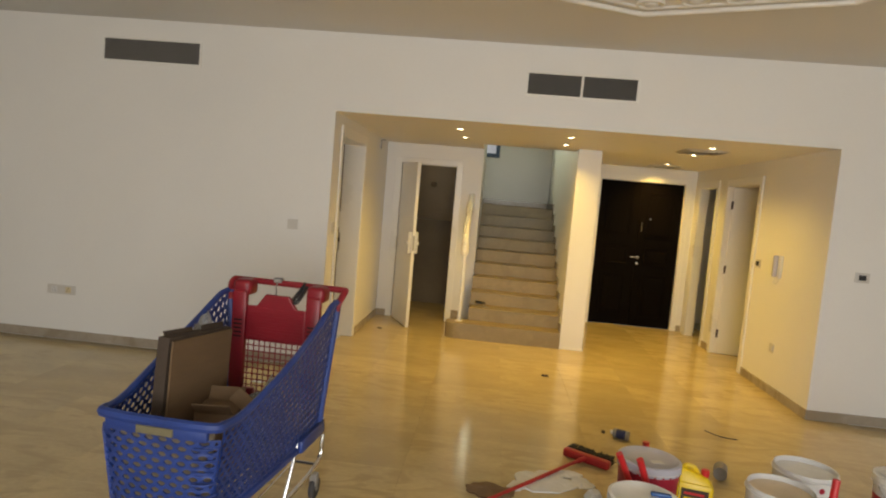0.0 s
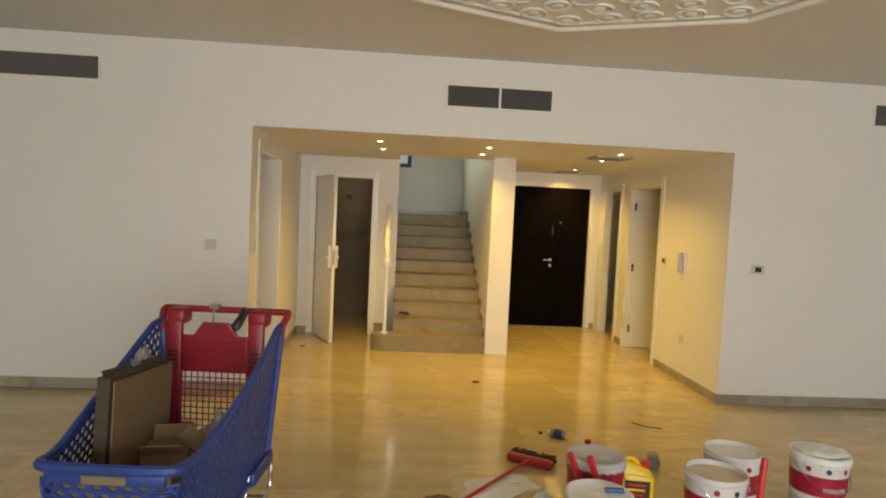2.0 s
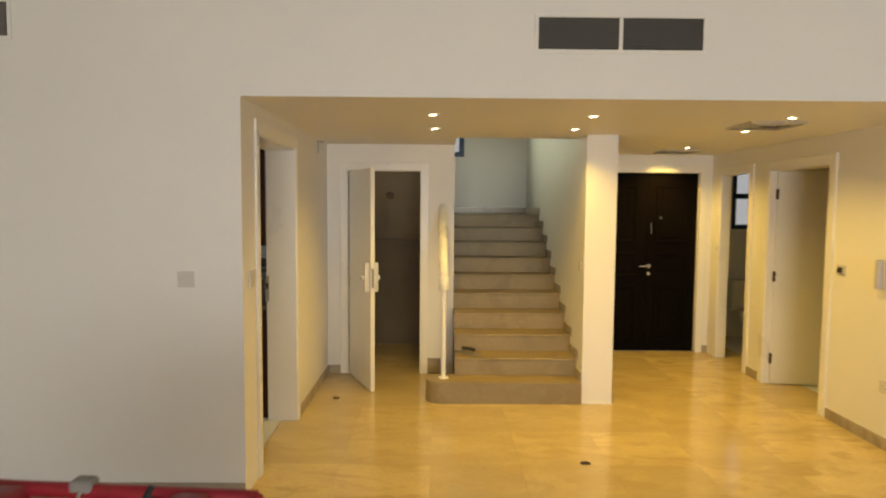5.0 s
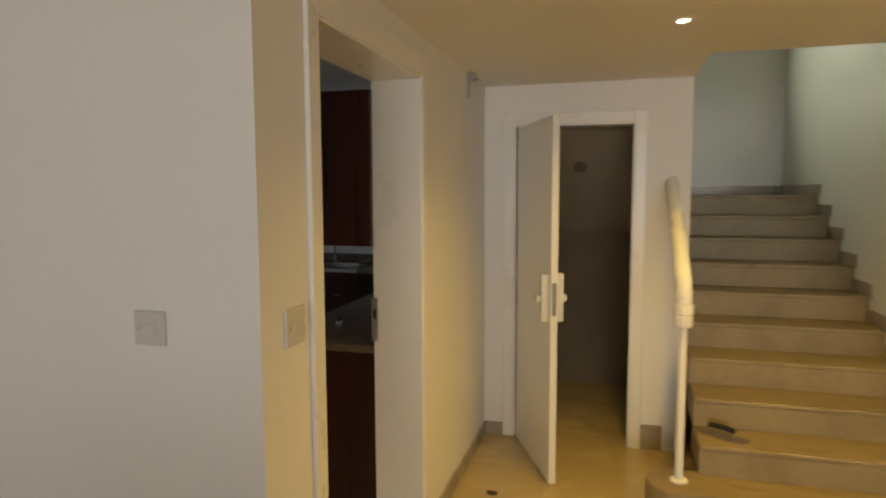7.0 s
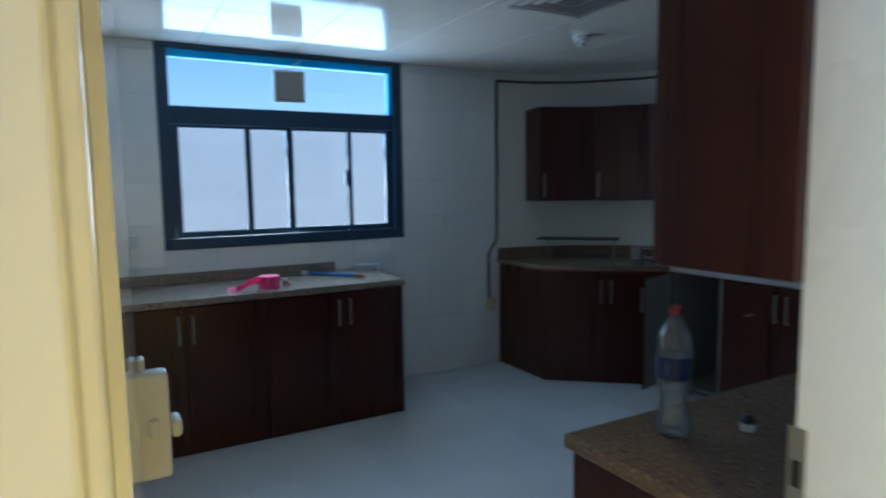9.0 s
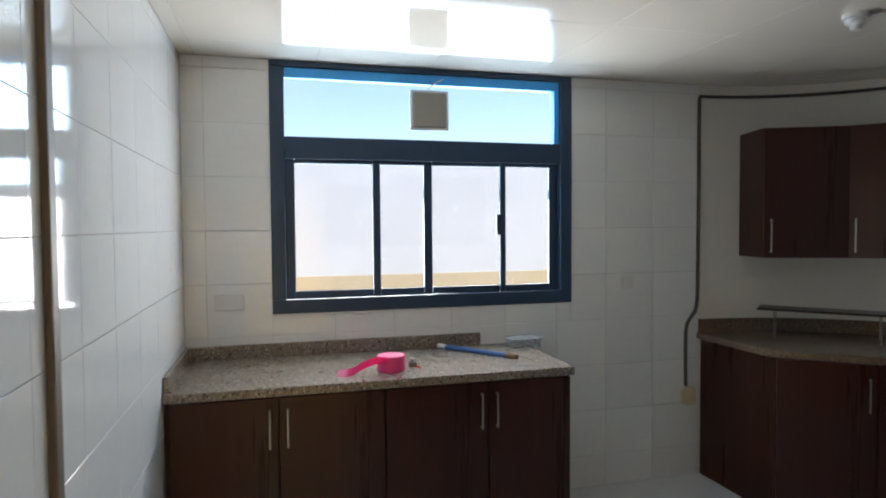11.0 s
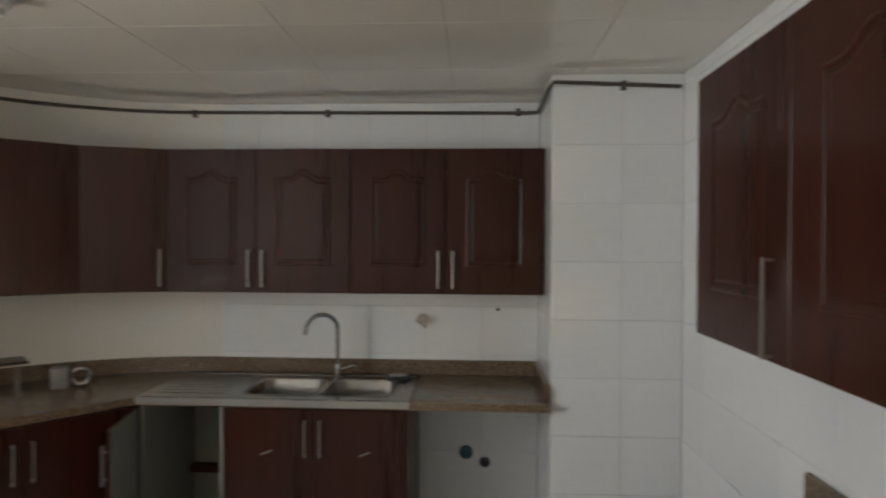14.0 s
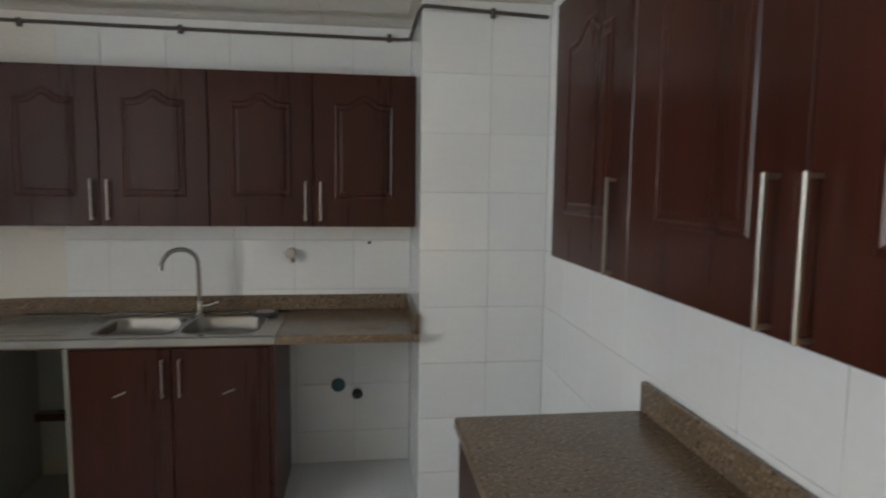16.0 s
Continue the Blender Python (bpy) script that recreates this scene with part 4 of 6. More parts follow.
def cabinet_door(parent, x0, w, z0, h, handle, arched=True, y=0.0, hz=None, hl=0.20, open_deg=0.0, inset=0.036):
    """A door leaf 18 mm thick with a routed panel and a bar handle. handle: side ('l', 'r' or '')."""
    d = part("door", box(0, w, -0.018, 0.0, 0, h, 0.0025), WOOD, parent)
    d.matrix_basis = pose(x0, y, z0, 0, 0, open_deg)
    if arched:
        o = arch_outline(w, h, 0.105, 0.045)
        rings = [(o, 0.0), (shrink(o, 0.006), -0.003), (shrink(o, 0.012), -0.003), (shrink(o, 0.018), 0.0002), (shrink(o, 0.028), 0.0002), (shrink(o, 0.036), -0.0025)]
        bm = bmesh.new()
        vs = [[bm.verts.new((p[0], -0.0185 + dy, p[1])) for p in ring] for ring, dy in rings]
        for a, b in zip(vs, vs[1:]):
            for i in range(len(a)):
                j = (i + 1) % len(a)
                bm.faces.new((a[i], a[j], b[j], b[i]))
        bm.faces.new(vs[-1])
        part("raised_panel", bm, WOOD, d)
    if handle:
        hx = inset if handle == "l" else w - inset
        hz = 0.03 if hz is None else hz
        hd = part("handle", box(hx - 0.0045, hx + 0.0045, -0.046, -0.037, hz, hz + hl, 0.003, seg=2), STEEL, d, "brushed steel bar handle")
        for z in (hz + 0.007, hz + hl - 0.007):
            part("standoff", box(hx - 0.004, hx + 0.004, -0.038, -0.017, z - 0.004, z + 0.004), STEEL, hd)
    return d


def unit(name, a, b, depth, z0, z1, doors, label, arched=True, back=None, hl=0.20, low=False, category="cabinet", group="", floor_gap=0.0):
    """A cabinet whose front runs from a to b in plan. doors: list of (start, end, handle side) as metres along the front."""
    ax, ay = a
    w = math.hypot(b[0] - ax, b[1] - ay)
    ang = math.degrees(math.atan2(b[1] - ay, b[0] - ax))
    u = thing(name, (ax, ay, z0), label, category, group, ang)
    inv = pose(ax, ay, 0, 0, 0, ang).inverted()
    if back:
        pl = [(inv @ Vector((p[0], p[1], 0))) for p in back]
        poly = [(0, 0.002), (w, 0.002)] + [(p.x, p.y) for p in pl]
    else:
        poly = [(0, 0.002), (w, 0.002), (w, depth), (0, depth)]
    part("body", prism(poly, floor_gap, z1 - z0), WOOD, u)
    if floor_gap:
        part("plinth", prism([(0.002, 0.05), (w - 0.002, 0.05)] + [(p[0], p[1] - 0.002) for p in poly[2:]], 0.0, floor_gap), WOOD, u)
    for s, e, side, *inset in doors:
        h = z1 - z0 - floor_gap
        cabinet_door(u, s + 0.0015, e - s - 0.003, floor_gap + 0.002, h - 0.004, side, arched, hz=(h - hl - 0.05) if low else (0.008 if inset else None), hl=hl, inset=inset[0] if inset else 0.036)
    return u


UZ0, UZ1 = 1.411, 2.185
WALL = "dark mahogany wall cabinet with arched panel doors"
G_UP = "wall cabinets round the sink"
# rounded corner: three facets on an arc of 1.09 m
A = [radians(d) for d in (10, 35.5, 58.5, 81)]
fp = [(CC[0] - 1.095 * math.cos(a), CC[1] + 1.095 * math.sin(a)) for a in A]
fp[0] = (-5.372, 9.085)
bp = [(CC[0] - 1.39 * math.cos(a), CC[1] + 1.39 * math.sin(a)) for a in (radians(11.5), *A[1:])]
for k, side in enumerate(("l", "l", "r")):
    w = math.hypot(fp[k + 1][0] - fp[k][0], fp[k + 1][1] - fp[k][1])
    unit("wall_cabinet", fp[k], fp[k + 1], 0.3, UZ0, UZ1, [(0, w, side)], "dark mahogany wall cabinet following the rounded corner", False, [bp[k + 1], bp[k]], group=G_UP)
fx = [fp[3][0] + 0.001, -3.97, -3.458, -2.95, -2.43]
FYU = 9.962
unit("wall_cabinet", (fx[0], FYU), (fx[2], FYU), 0.312, UZ0, UZ1, [(0, fx[1] - fx[0], "r"), (fx[1] - fx[0], fx[2] - fx[0], "l")], WALL, group=G_UP)
unit("wall_cabinet", (fx[2] + 0.001, FYU), (fx[4], FYU), 0.312, UZ0, UZ1, [(0, fx[3] - fx[2], "r"), (fx[3] - fx[2], fx[4] - fx[2], "l")], WALL, group=G_UP)
# tall wall cabinets over the side counter
HX = -2.068
unit("wall_cabinet", (HX, 8.69), (HX, 7.52), 0.266, 1.399, 2.205, [(0, 0.585, "r", 0.078), (0.585, 1.17, "r", 0.060)], "dark mahogany wall cabinet above the side counter", hl=0.245, group="wall cabinets over the side counter")
unit("wall_cabinet", (HX, 7.519), (HX, 6.80), 0.266, 1.399, 2.10, [(0, 0.585, "l", 0.026), (0.585, 0.719, "")], "dark mahogany wall cabinet beside the kitchen door", hl=0.245, group="wall cabinets over the side counter")

CZ = 0.92
# window counter
ccx = -5.0
unit("base_cabinet", (ccx - 0.03, 5.81), (ccx - 0.03, 6.73), 0.62, 0.0, CZ - 0.04, [(0.02, 0.455, "r"), (0.455, 0.92, "l")], "dark mahogany base cabinet under the window counter", False, hl=0.17, low=True, group="window base cabinets", floor_gap=0.0)
unit("base_cabinet", (ccx - 0.03, 6.731), (ccx - 0.03, 7.645), 0.62, 0.0, CZ - 0.04, [(0.0, 0.492, "r"), (0.492, 0.914, "l")], "dark mahogany base cabinet under the window counter", False, hl=0.17, low=True, group="window base cabinets")
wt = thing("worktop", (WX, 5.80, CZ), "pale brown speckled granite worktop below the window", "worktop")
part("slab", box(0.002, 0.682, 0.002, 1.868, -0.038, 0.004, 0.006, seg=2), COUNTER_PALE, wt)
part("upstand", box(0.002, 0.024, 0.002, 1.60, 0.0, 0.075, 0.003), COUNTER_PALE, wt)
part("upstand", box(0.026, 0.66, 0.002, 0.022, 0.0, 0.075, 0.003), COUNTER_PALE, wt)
# side counter by the door
unit("base_cabinet", (-2.395, 8.52), (-2.395, 7.70), 0.585, 0.0, CZ - 0.04, [(0, 0.41, "r"), (0.41, 0.82, "l")], "dark mahogany base cabinet under the side counter", False, hl=0.17, low=True, group="side base cabinets")
unit("base_cabinet", (-2.395, 7.699), (-2.395, 6.89), 0.585, 0.0, CZ - 0.04, [(0, 0.405, "r"), (0.405, 0.809, "l")], "dark mahogany base cabinet beside the kitchen door", False, hl=0.17, low=True, group="side base cabinets")
st = thing("worktop", (-1.80, 6.87, CZ), "brown speckled granite worktop beside the kitchen door", "worktop")
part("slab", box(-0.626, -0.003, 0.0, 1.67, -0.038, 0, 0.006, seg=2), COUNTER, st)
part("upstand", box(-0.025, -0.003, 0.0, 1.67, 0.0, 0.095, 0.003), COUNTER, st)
# corner and sink run
arc2 = [(CC[0] - (RW - 0.004) * math.cos(a * math.pi / 2 / N), CC[1] + (RW - 0.004) * math.sin(a * math.pi / 2 / N)) for a in range(N, -1, -1)]
ct = thing("worktop", (0, 0, 0), "brown speckled granite worktop round the corner and sink", "worktop")
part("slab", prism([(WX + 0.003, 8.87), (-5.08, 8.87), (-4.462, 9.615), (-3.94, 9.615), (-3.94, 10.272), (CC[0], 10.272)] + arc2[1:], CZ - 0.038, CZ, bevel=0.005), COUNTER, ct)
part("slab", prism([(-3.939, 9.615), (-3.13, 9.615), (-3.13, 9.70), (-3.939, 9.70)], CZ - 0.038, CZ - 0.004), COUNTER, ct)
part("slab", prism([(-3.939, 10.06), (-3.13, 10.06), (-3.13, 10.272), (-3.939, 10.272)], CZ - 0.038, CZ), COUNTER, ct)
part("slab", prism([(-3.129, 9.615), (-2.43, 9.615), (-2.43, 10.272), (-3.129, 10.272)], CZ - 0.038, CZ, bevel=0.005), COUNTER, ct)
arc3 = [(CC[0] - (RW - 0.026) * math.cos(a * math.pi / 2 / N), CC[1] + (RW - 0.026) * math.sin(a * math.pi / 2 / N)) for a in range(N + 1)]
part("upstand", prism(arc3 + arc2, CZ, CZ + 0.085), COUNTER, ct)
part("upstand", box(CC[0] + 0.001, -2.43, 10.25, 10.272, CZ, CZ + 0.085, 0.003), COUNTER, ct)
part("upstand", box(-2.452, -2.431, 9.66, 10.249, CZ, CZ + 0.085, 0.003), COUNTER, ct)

cb = thing("base_cabinet", (-5.06, 8.895, 0), "dark mahogany corner base cabinet with a diagonal front", "cabinet")
part("body", prism([(-0.62, 0.0), (0.0, 0.0), (0.60, 0.73), (0.60, 0.75), (0.55, 1.20), (0.2, 1.05), (-0.35, 0.72), (-0.60, 0.15)], 0, CZ - 0.04), WOOD, cb)
dl = math.hypot(0.60, 0.73)
da = math.degrees(math.atan2(0.73, 0.60))
for s, e, side in ((0.01, dl / 2, "r"), (dl / 2, dl - 0.01, "l")):
    d = cabinet_door(cb, 0, e - s - 0.003, 0.002, CZ - 0.045, side, False, hz=CZ - 0.29, hl=0.18)
    d.matrix_basis = pose(s * math.cos(radians(da)), s * math.sin(radians(da)), 0.002, 0, 0, da)

# open bay under the drainer, its door ajar; shade toned into the lining
bay = thing("base_cabinet", (-4.44, 9.64, 0), "empty base unit with its door ajar, white lining greyed for shade", "cabinet")
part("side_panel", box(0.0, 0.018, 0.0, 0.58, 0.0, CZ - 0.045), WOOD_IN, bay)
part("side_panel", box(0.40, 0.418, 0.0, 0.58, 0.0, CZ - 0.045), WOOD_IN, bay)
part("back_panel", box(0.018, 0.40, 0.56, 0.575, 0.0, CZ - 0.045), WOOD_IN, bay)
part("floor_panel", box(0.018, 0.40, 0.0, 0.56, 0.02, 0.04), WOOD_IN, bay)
part("rail", box(0.018, 0.40, 0.50, 0.56, 0.36, 0.40), WOOD, bay, "dark rail inside")
dr = part("door", box(0.0, 0.40, -0.018, -0.001, 0.06, CZ - 0.05, 0.002), WOOD, bay, "door with a white inner face")
dr.matrix_basis = pose(-0.002, -0.012, 0, 0, 0, -76)
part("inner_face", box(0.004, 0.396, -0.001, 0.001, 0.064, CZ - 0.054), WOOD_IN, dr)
hd = part("handle", box(0.358, 0.370, -0.052, -0.040, 0.62, 0.80, 0.003), STEEL, dr, "brushed steel bar handle")
for z in (0.65, 0.77):
    part("standoff", box(0.360, 0.368, -0.042, -0.017, z - 0.004, z + 0.004), STEEL, hd)
unit("base_cabinet", (-4.015, 9.64), (-3.135, 9.64), 0.06, 0.0, CZ - 0.045, [(0, 0.444, "r"), (0.444, 0.88, "l")], "dark mahogany sink base cabinet with two scratched doors", False, hl=0.18, low=True)
part("end_panel", box(-3.134, -3.11, 9.63, 10.25, 0, CZ - 0.045), WOOD, ct, "dark mahogany end panel")
for x in (-3.80, -3.32):
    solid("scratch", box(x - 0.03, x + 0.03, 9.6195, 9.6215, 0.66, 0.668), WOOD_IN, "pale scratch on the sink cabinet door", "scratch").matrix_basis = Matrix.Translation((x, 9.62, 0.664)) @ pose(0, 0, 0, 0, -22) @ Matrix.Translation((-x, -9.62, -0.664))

# stainless steel sink top
sk = thing("sink", (-4.45, 9.612, CZ), "stainless steel double bowl sink with a drainer", "sink")
SW, SD = 1.345, 0.60
part("front_edge", box(0, SW, -0.006, 0.012, -0.032, 0.004, 0.003), STEEL, sk)
B1, B2, BY0, BY1 = (0.495, 0.858), (0.892, 1.245), 0.085, 0.44


def bowl_ring(x0, x1, inset, z, r=0.075, n=6):
    """A rounded rectangle inside the bowl's opening, counter-clockwise."""
    a, b, c, d, r = x0 + inset, x1 - inset, BY0 + inset, BY1 - inset, max(0.02, r - inset * 0.6)
    out = []
    for cx, cy, q in ((b - r, d - r, 0), (a + r, d - r, 1), (a + r, c + r, 2), (b - r, c + r, 3)):
        out += [(cx + r * math.cos(math.pi / 2 * (q + k / n)), cy + r * math.sin(math.pi / 2 * (q + k / n)), z) for k in range(n + 1)]
    return out


bm = bmesh.new()
deck_y0, deck_y1 = 0.013, 0.56
for (x0, x1), (fa, fb) in ((B1, (0.47, 0.875)), (B2, (0.875, 1.27))):
    ring = bowl_ring(x0, x1, -0.004, 0.005)
    inner = [bm.verts.new(p) for p in ring]
    cx, cy = (x0 + x1) / 2, (BY0 + BY1) / 2
    outer = []
    for px, py, pz_ in ring:
        dx, dy = px - cx, py - cy
        k = min(((fb if dx > 0 else fa) - cx) / dx if abs(dx) > 1e-6 else 1e9, ((deck_y1 if dy > 0 else deck_y0) - cy) / dy if abs(dy) > 1e-6 else 1e9)
        outer.append(bm.verts.new((cx + dx * k, cy + dy * k, 0.005)))
    for i in range(len(ring)):
        j = (i + 1) % len(ring)
        bm.faces.new((inner[i], outer[i], outer[j], inner[j]))
    for ex in (fa, fb):
        for ey in (deck_y0, deck_y1):
            near = sorted(outer, key=lambda v: (v.co.x - ex) ** 2 + (v.co.y - ey) ** 2)[:2]
            if (near[0].co - Vector((ex, ey, 0.005))).length > 1e-4:
                bm.faces.new((near[0], near[1], bm.verts.new((ex, ey, 0.005))))
for xa, xb in ((0.0, 0.47), (1.27, SW)):
    bm.faces.new([bm.verts.new(p) for p in ((xa, deck_y0, 0.005), (xb, deck_y0, 0.005), (xb, deck_y1, 0.005), (xa, deck_y1, 0.005))])
part("deck", bm, SINK_STEEL, sk)
for k in range(7):
    part("rib", box(0.06, 0.40, 0.10 + 0.06 * k, 0.106 + 0.06 * k, 0.005, 0.0062, 0.0005), SINK_STEEL, sk)
part("rear_edge", box(0, SW, 0.561, 0.585, 0.001, 0.012, 0.004), SINK_STEEL, sk)
for x0, x1 in (B1, B2):
    bm = bmesh.new()
    lv = [[bm.verts.new(p) for p in bowl_ring(x0, x1, inset, z)] for inset, z in ((-0.010, 0.0055), (-0.007, 0.0085), (0.0, 0.008), (0.005, 0.0), (0.012, -0.06), (0.018, -0.125), (0.032, -0.148), (0.06, -0.156))]
    for a, b in zip(lv, lv[1:]):
        for i in range(len(a)):
            j = (i + 1) % len(a)
            bm.faces.new((a[i], a[j], b[j], b[i]))
    bm.faces.new(lv[-1])
    bowl = part("bowl", bm, BOWL_STEEL, sk, "deep steel bowl with rounded corners", True)
    part("drain", lathe([(0.04, 0), (0.04, 0.003), (0.02, 0.001), (0, 0.001)], at=((x0 + x1) / 2, (BY0 + BY1) / 2, -0.155), n=18), CHROME, bowl, smooth=True)
tap = thing("kitchen_tap", (-3.555, 10.085, CZ + 0.004), "tall chrome swan-neck kitchen mixer tap", "tap")
part("base", lathe([(0.026, 0), (0.026, 0.012), (0.020, 0.016), (0.019, 0.07), (0.015, 0.085)], n=18), DULL_CHROME, tap, smooth=True)
part("spout", tube(smooth_path([(0, 0, 0.08), (0, 0, 0.25), (-0.008, -0.01, 0.318), (-0.05, -0.05, 0.36), (-0.105, -0.095, 0.357), (-0.142, -0.125, 0.31), (-0.147, -0.13, 0.265)], 6), 0.0115, 12), DULL_CHROME, tap, smooth=True)
part("lever", tube([(0.015, 0, 0.055), (0.05, -0.01, 0.062), (0.10, -0.02, 0.08)], 0.008, 10), DULL_CHROME, tap, smooth=True)
rag = thing("drain_cover", (-3.22, 10.10, CZ + 0.005), "dark crumpled cloth and steel ring by the sink", "cloth")
part("cloth", lathe([(0.0, 0.0), (0.075, 0.002), (0.07, 0.014), (0.03, 0.02), (0.0, 0.016)], n=11), PLASTIC_K, rag)
part("ring", lathe([(0.045, 0.016), (0.05, 0.022), (0.035, 0.026), (0.0, 0.022)], n=18), STEEL, rag, smooth=True)


# wall valve, holes and outlets below
def wall_round(name, x, y, z, r, d, mat, label, category):
    t = thing(name, (x, y, z), label, category)
    part("body", lathe([(r, 0), (r, d * 0.3), (r * 0.6, d * 0.4), (r * 0.6, d), (0, d)], m=pose(0, 0, 0, 90), n=16), mat, t, smooth=True)
    return t


v = wall_round("wall_valve", -3.10, NY, 1.245, 0.028, 0.06, DULL_CHROME, "dull chrome water valve on the tiled wall", "valve")
part("handle", lathe([(0.026, 0.05), (0.03, 0.056), (0.03, 0.072), (0.0, 0.074)], m=pose(0, 0, 0, 90), n=12), DULL_CHROME, v, smooth=True)
part("spout", tube(smooth_path([(0.0, -0.04, -0.012), (0.012, -0.055, -0.03), (0.022, -0.06, -0.05)]), 0.011, 8), DULL_CHROME, v, smooth=True)
wall_round("wall_plug", -2.66, NY, 1.30, 0.010, 0.006, DARK, "small dark plug hole in the tiles", "plug hole")
wall_round("water_outlet", -2.84, NY, 0.467, 0.040, 0.03, material("teal_cap", (0.03, 0.12, 0.14), 0.4), "teal capped water outlet under the counter", "water outlet")
wall_round("drain_pipe", -2.73, NY, 0.411, 0.030, 0.03, PLASTIC_K, "black open drain pipe under the counter", "drain pipe")

# conduit round the room
cond = thing("conduit", (0, 0, 0), "dark grey electrical conduit along the ceiling and wall", "conduit")
pz = 2.44
part("tube", tube(smooth_path([(WX + 0.012, 8.785, 0.58), (WX + 0.012, 8.782, 0.80), (WX + 0.012, 8.79, 0.97), (WX + 0.012, 8.852, 1.06), (WX + 0.012, 8.868, 1.14)], 5) + [Vector((WX + 0.012, 8.872, 2.415))], 0.011, 8), PIPE, cond, smooth=True)
part("tube", tube([(WX + 0.012, 8.872, 2.425)] + [(CC[0] - (RW - 0.012) * math.cos(a), CC[1] + (RW - 0.012) * math.sin(a), 2.425 + 0.015 * a) for a in [math.pi / 2 * k / 18 for k in range(1, 19)]] + [(-2.50, NY - 0.012, pz - 0.005), (-2.44, NY - 0.03, pz - 0.005)], 0.010, 8), PIPE, cond, smooth=True)
part("tube", tube([(-2.437, NY - 0.03, pz - 0.005), (-2.437, 9.72, pz + 0.0), (-2.42, 9.678, pz + 0.02), (-1.82, 9.678, pz - 0.005)], 0.010, 8), PIPE, cond, smooth=True)
for x, y in ((-3.66, NY), (-2.55, NY), (-2.09, 9.69), (-4.45, NY - 0.008)):
    part("clip", box(x - 0.012, x + 0.012, y - 0.026, y - 0.001, pz - 0.022, pz + 0.022, 0.003), PIPE, cond)
plug = thing("wall_plug_socket", (WX, 8.80, 0.51), "cream plastic plug in a wall outlet", "socket")
part("plate", box(0.0, 0.012, -0.045, 0.045, -0.045, 0.045, 0.003), PLASTIC_CREAM, plug)
part("plug", box(0.012, 0.06, -0.03, 0.03, -0.045, 0.07, 0.012, seg=2), PLASTIC_CREAM, plug, smooth=True)
switch_plate("light_switch", pose(WX, 8.36, 1.262, 0, 0, 90), "white blank plate on the tiled wall", 0.085, 0.085, "plain", PLASTIC_W)
switch_plate("wall_plate", pose(WX, 6.02, 1.22, 0, 0, 90), "white double plate beside the window", 0.15, 0.08, "plain", PLASTIC_W)
smoke = thing("smoke_detector", (-4.39, 8.66, KIT_H), "white round ceiling smoke detector", "smoke detector")
part("base", lathe([(0.052, 0), (0.052, -0.018), (0.046, -0.022)], n=24), PLASTIC_W, smoke, smooth=True)
part("sensor_head", lathe([(0.040, -0.022), (0.040, -0.038), (0.022, -0.046), (0.022, -0.066), (0.0, -0.068)], n=24), PLASTIC_W, smoke, smooth=True)

# ---- things on the worktops ----
bt = thing("water_bottle", (-2.278, 7.10, CZ), "clear plastic water bottle with a navy label and red cap", "bottle")
part("body", lathe([(0.030, 0.0), (0.040, 0.008), (0.042, 0.03), (0.036, 0.075), (0.033, 0.095), (0.037, 0.115), (0.042, 0.135), (0.0425, 0.20), (0.041, 0.225), (0.042, 0.24), (0.034, 0.268), (0.018, 0.296), (0.013, 0.303), (0.013, 0.315)], n=28), PET, bt, smooth=True)
lb = part("label", lathe([(0.0432, 0.150), (0.0434, 0.152), (0.0434, 0.205), (0.0432, 0.207)], n=28), NAVY, bt, "navy printed label", True)
part("print", lathe([(0.0437, 0.165), (0.0438, 0.166), (0.0438, 0.195), (0.0437, 0.196)], n=5), SKYBLUE, lb)
part("cap", lathe([(0.0155, 0.308), (0.0155, 0.328), (0.013, 0.331), (0.0, 0.331)], n=18), RED, bt, "red screw cap", True)
part("water", lathe([(0.028, 0.004), (0.038, 0.01), (0.040, 0.03), (0.034, 0.07), (0.0, 0.071)], n=24), PET, bt, smooth=True)
cp = thing("small_container", (-2.195, 7.28, CZ), "small white pot with a dark lid", "container")
part("pot", lathe([(0.014, 0), (0.017, 0.004), (0.017, 0.022)], n=16), PLASTIC_W, cp, smooth=True)
part("lid", lathe([(0.017, 0.022), (0.016, 0.034), (0.006, 0.044), (0.0, 0.044)], n=16), PLASTIC_K, cp, smooth=True)

tp = thing("pink_tape_roll", (-5.19, 6.79, CZ), "pink roll of tape with a loose tail", "tape roll")
part("roll", lathe([(0.030, 0.0), (0.064, 0.001), (0.066, 0.01), (0.066, 0.075), (0.062, 0.079), (0.030, 0.078)], n=26), PINK, tp, smooth=True)
bm = bmesh.new()
prev = None
for k, p in enumerate(smooth_path([(0.055, -0.03, 0.05), (0.06, -0.09, 0.055), (0.045, -0.15, 0.03), (0.06, -0.20, 0.012), (0.05, -0.26, 0.012)], 5)):
    tw = 0.9 + 0.09 * k
    q = Vector((0.026 * math.cos(tw), 0.006, 0.026 * abs(math.sin(tw)) + 0.004))
    cur = (bm.verts.new(p - Vector((q.x, q.y, q.z * 0.3))), bm.verts.new(p + q))
    if prev:
        bm.faces.new((prev[0], cur[0], cur[1], prev[1]))
    prev = cur
bmesh.ops.solidify(bm, geom=list(bm.faces), thickness=0.003)
part("tail", bm, PINK, tp, smooth=True)
pg = thing("electric_plug", (-5.24, 6.905, CZ), "small grey fitting with a red lead", "fitting")
part("body", box(-0.018, 0.018, -0.02, 0.02, 0, 0.03, 0.006, seg=2), GRILLE, pg)
part("pins", box(-0.012, 0.012, -0.014, 0.014, 0.03, 0.045, 0.002), CHROME, pg)
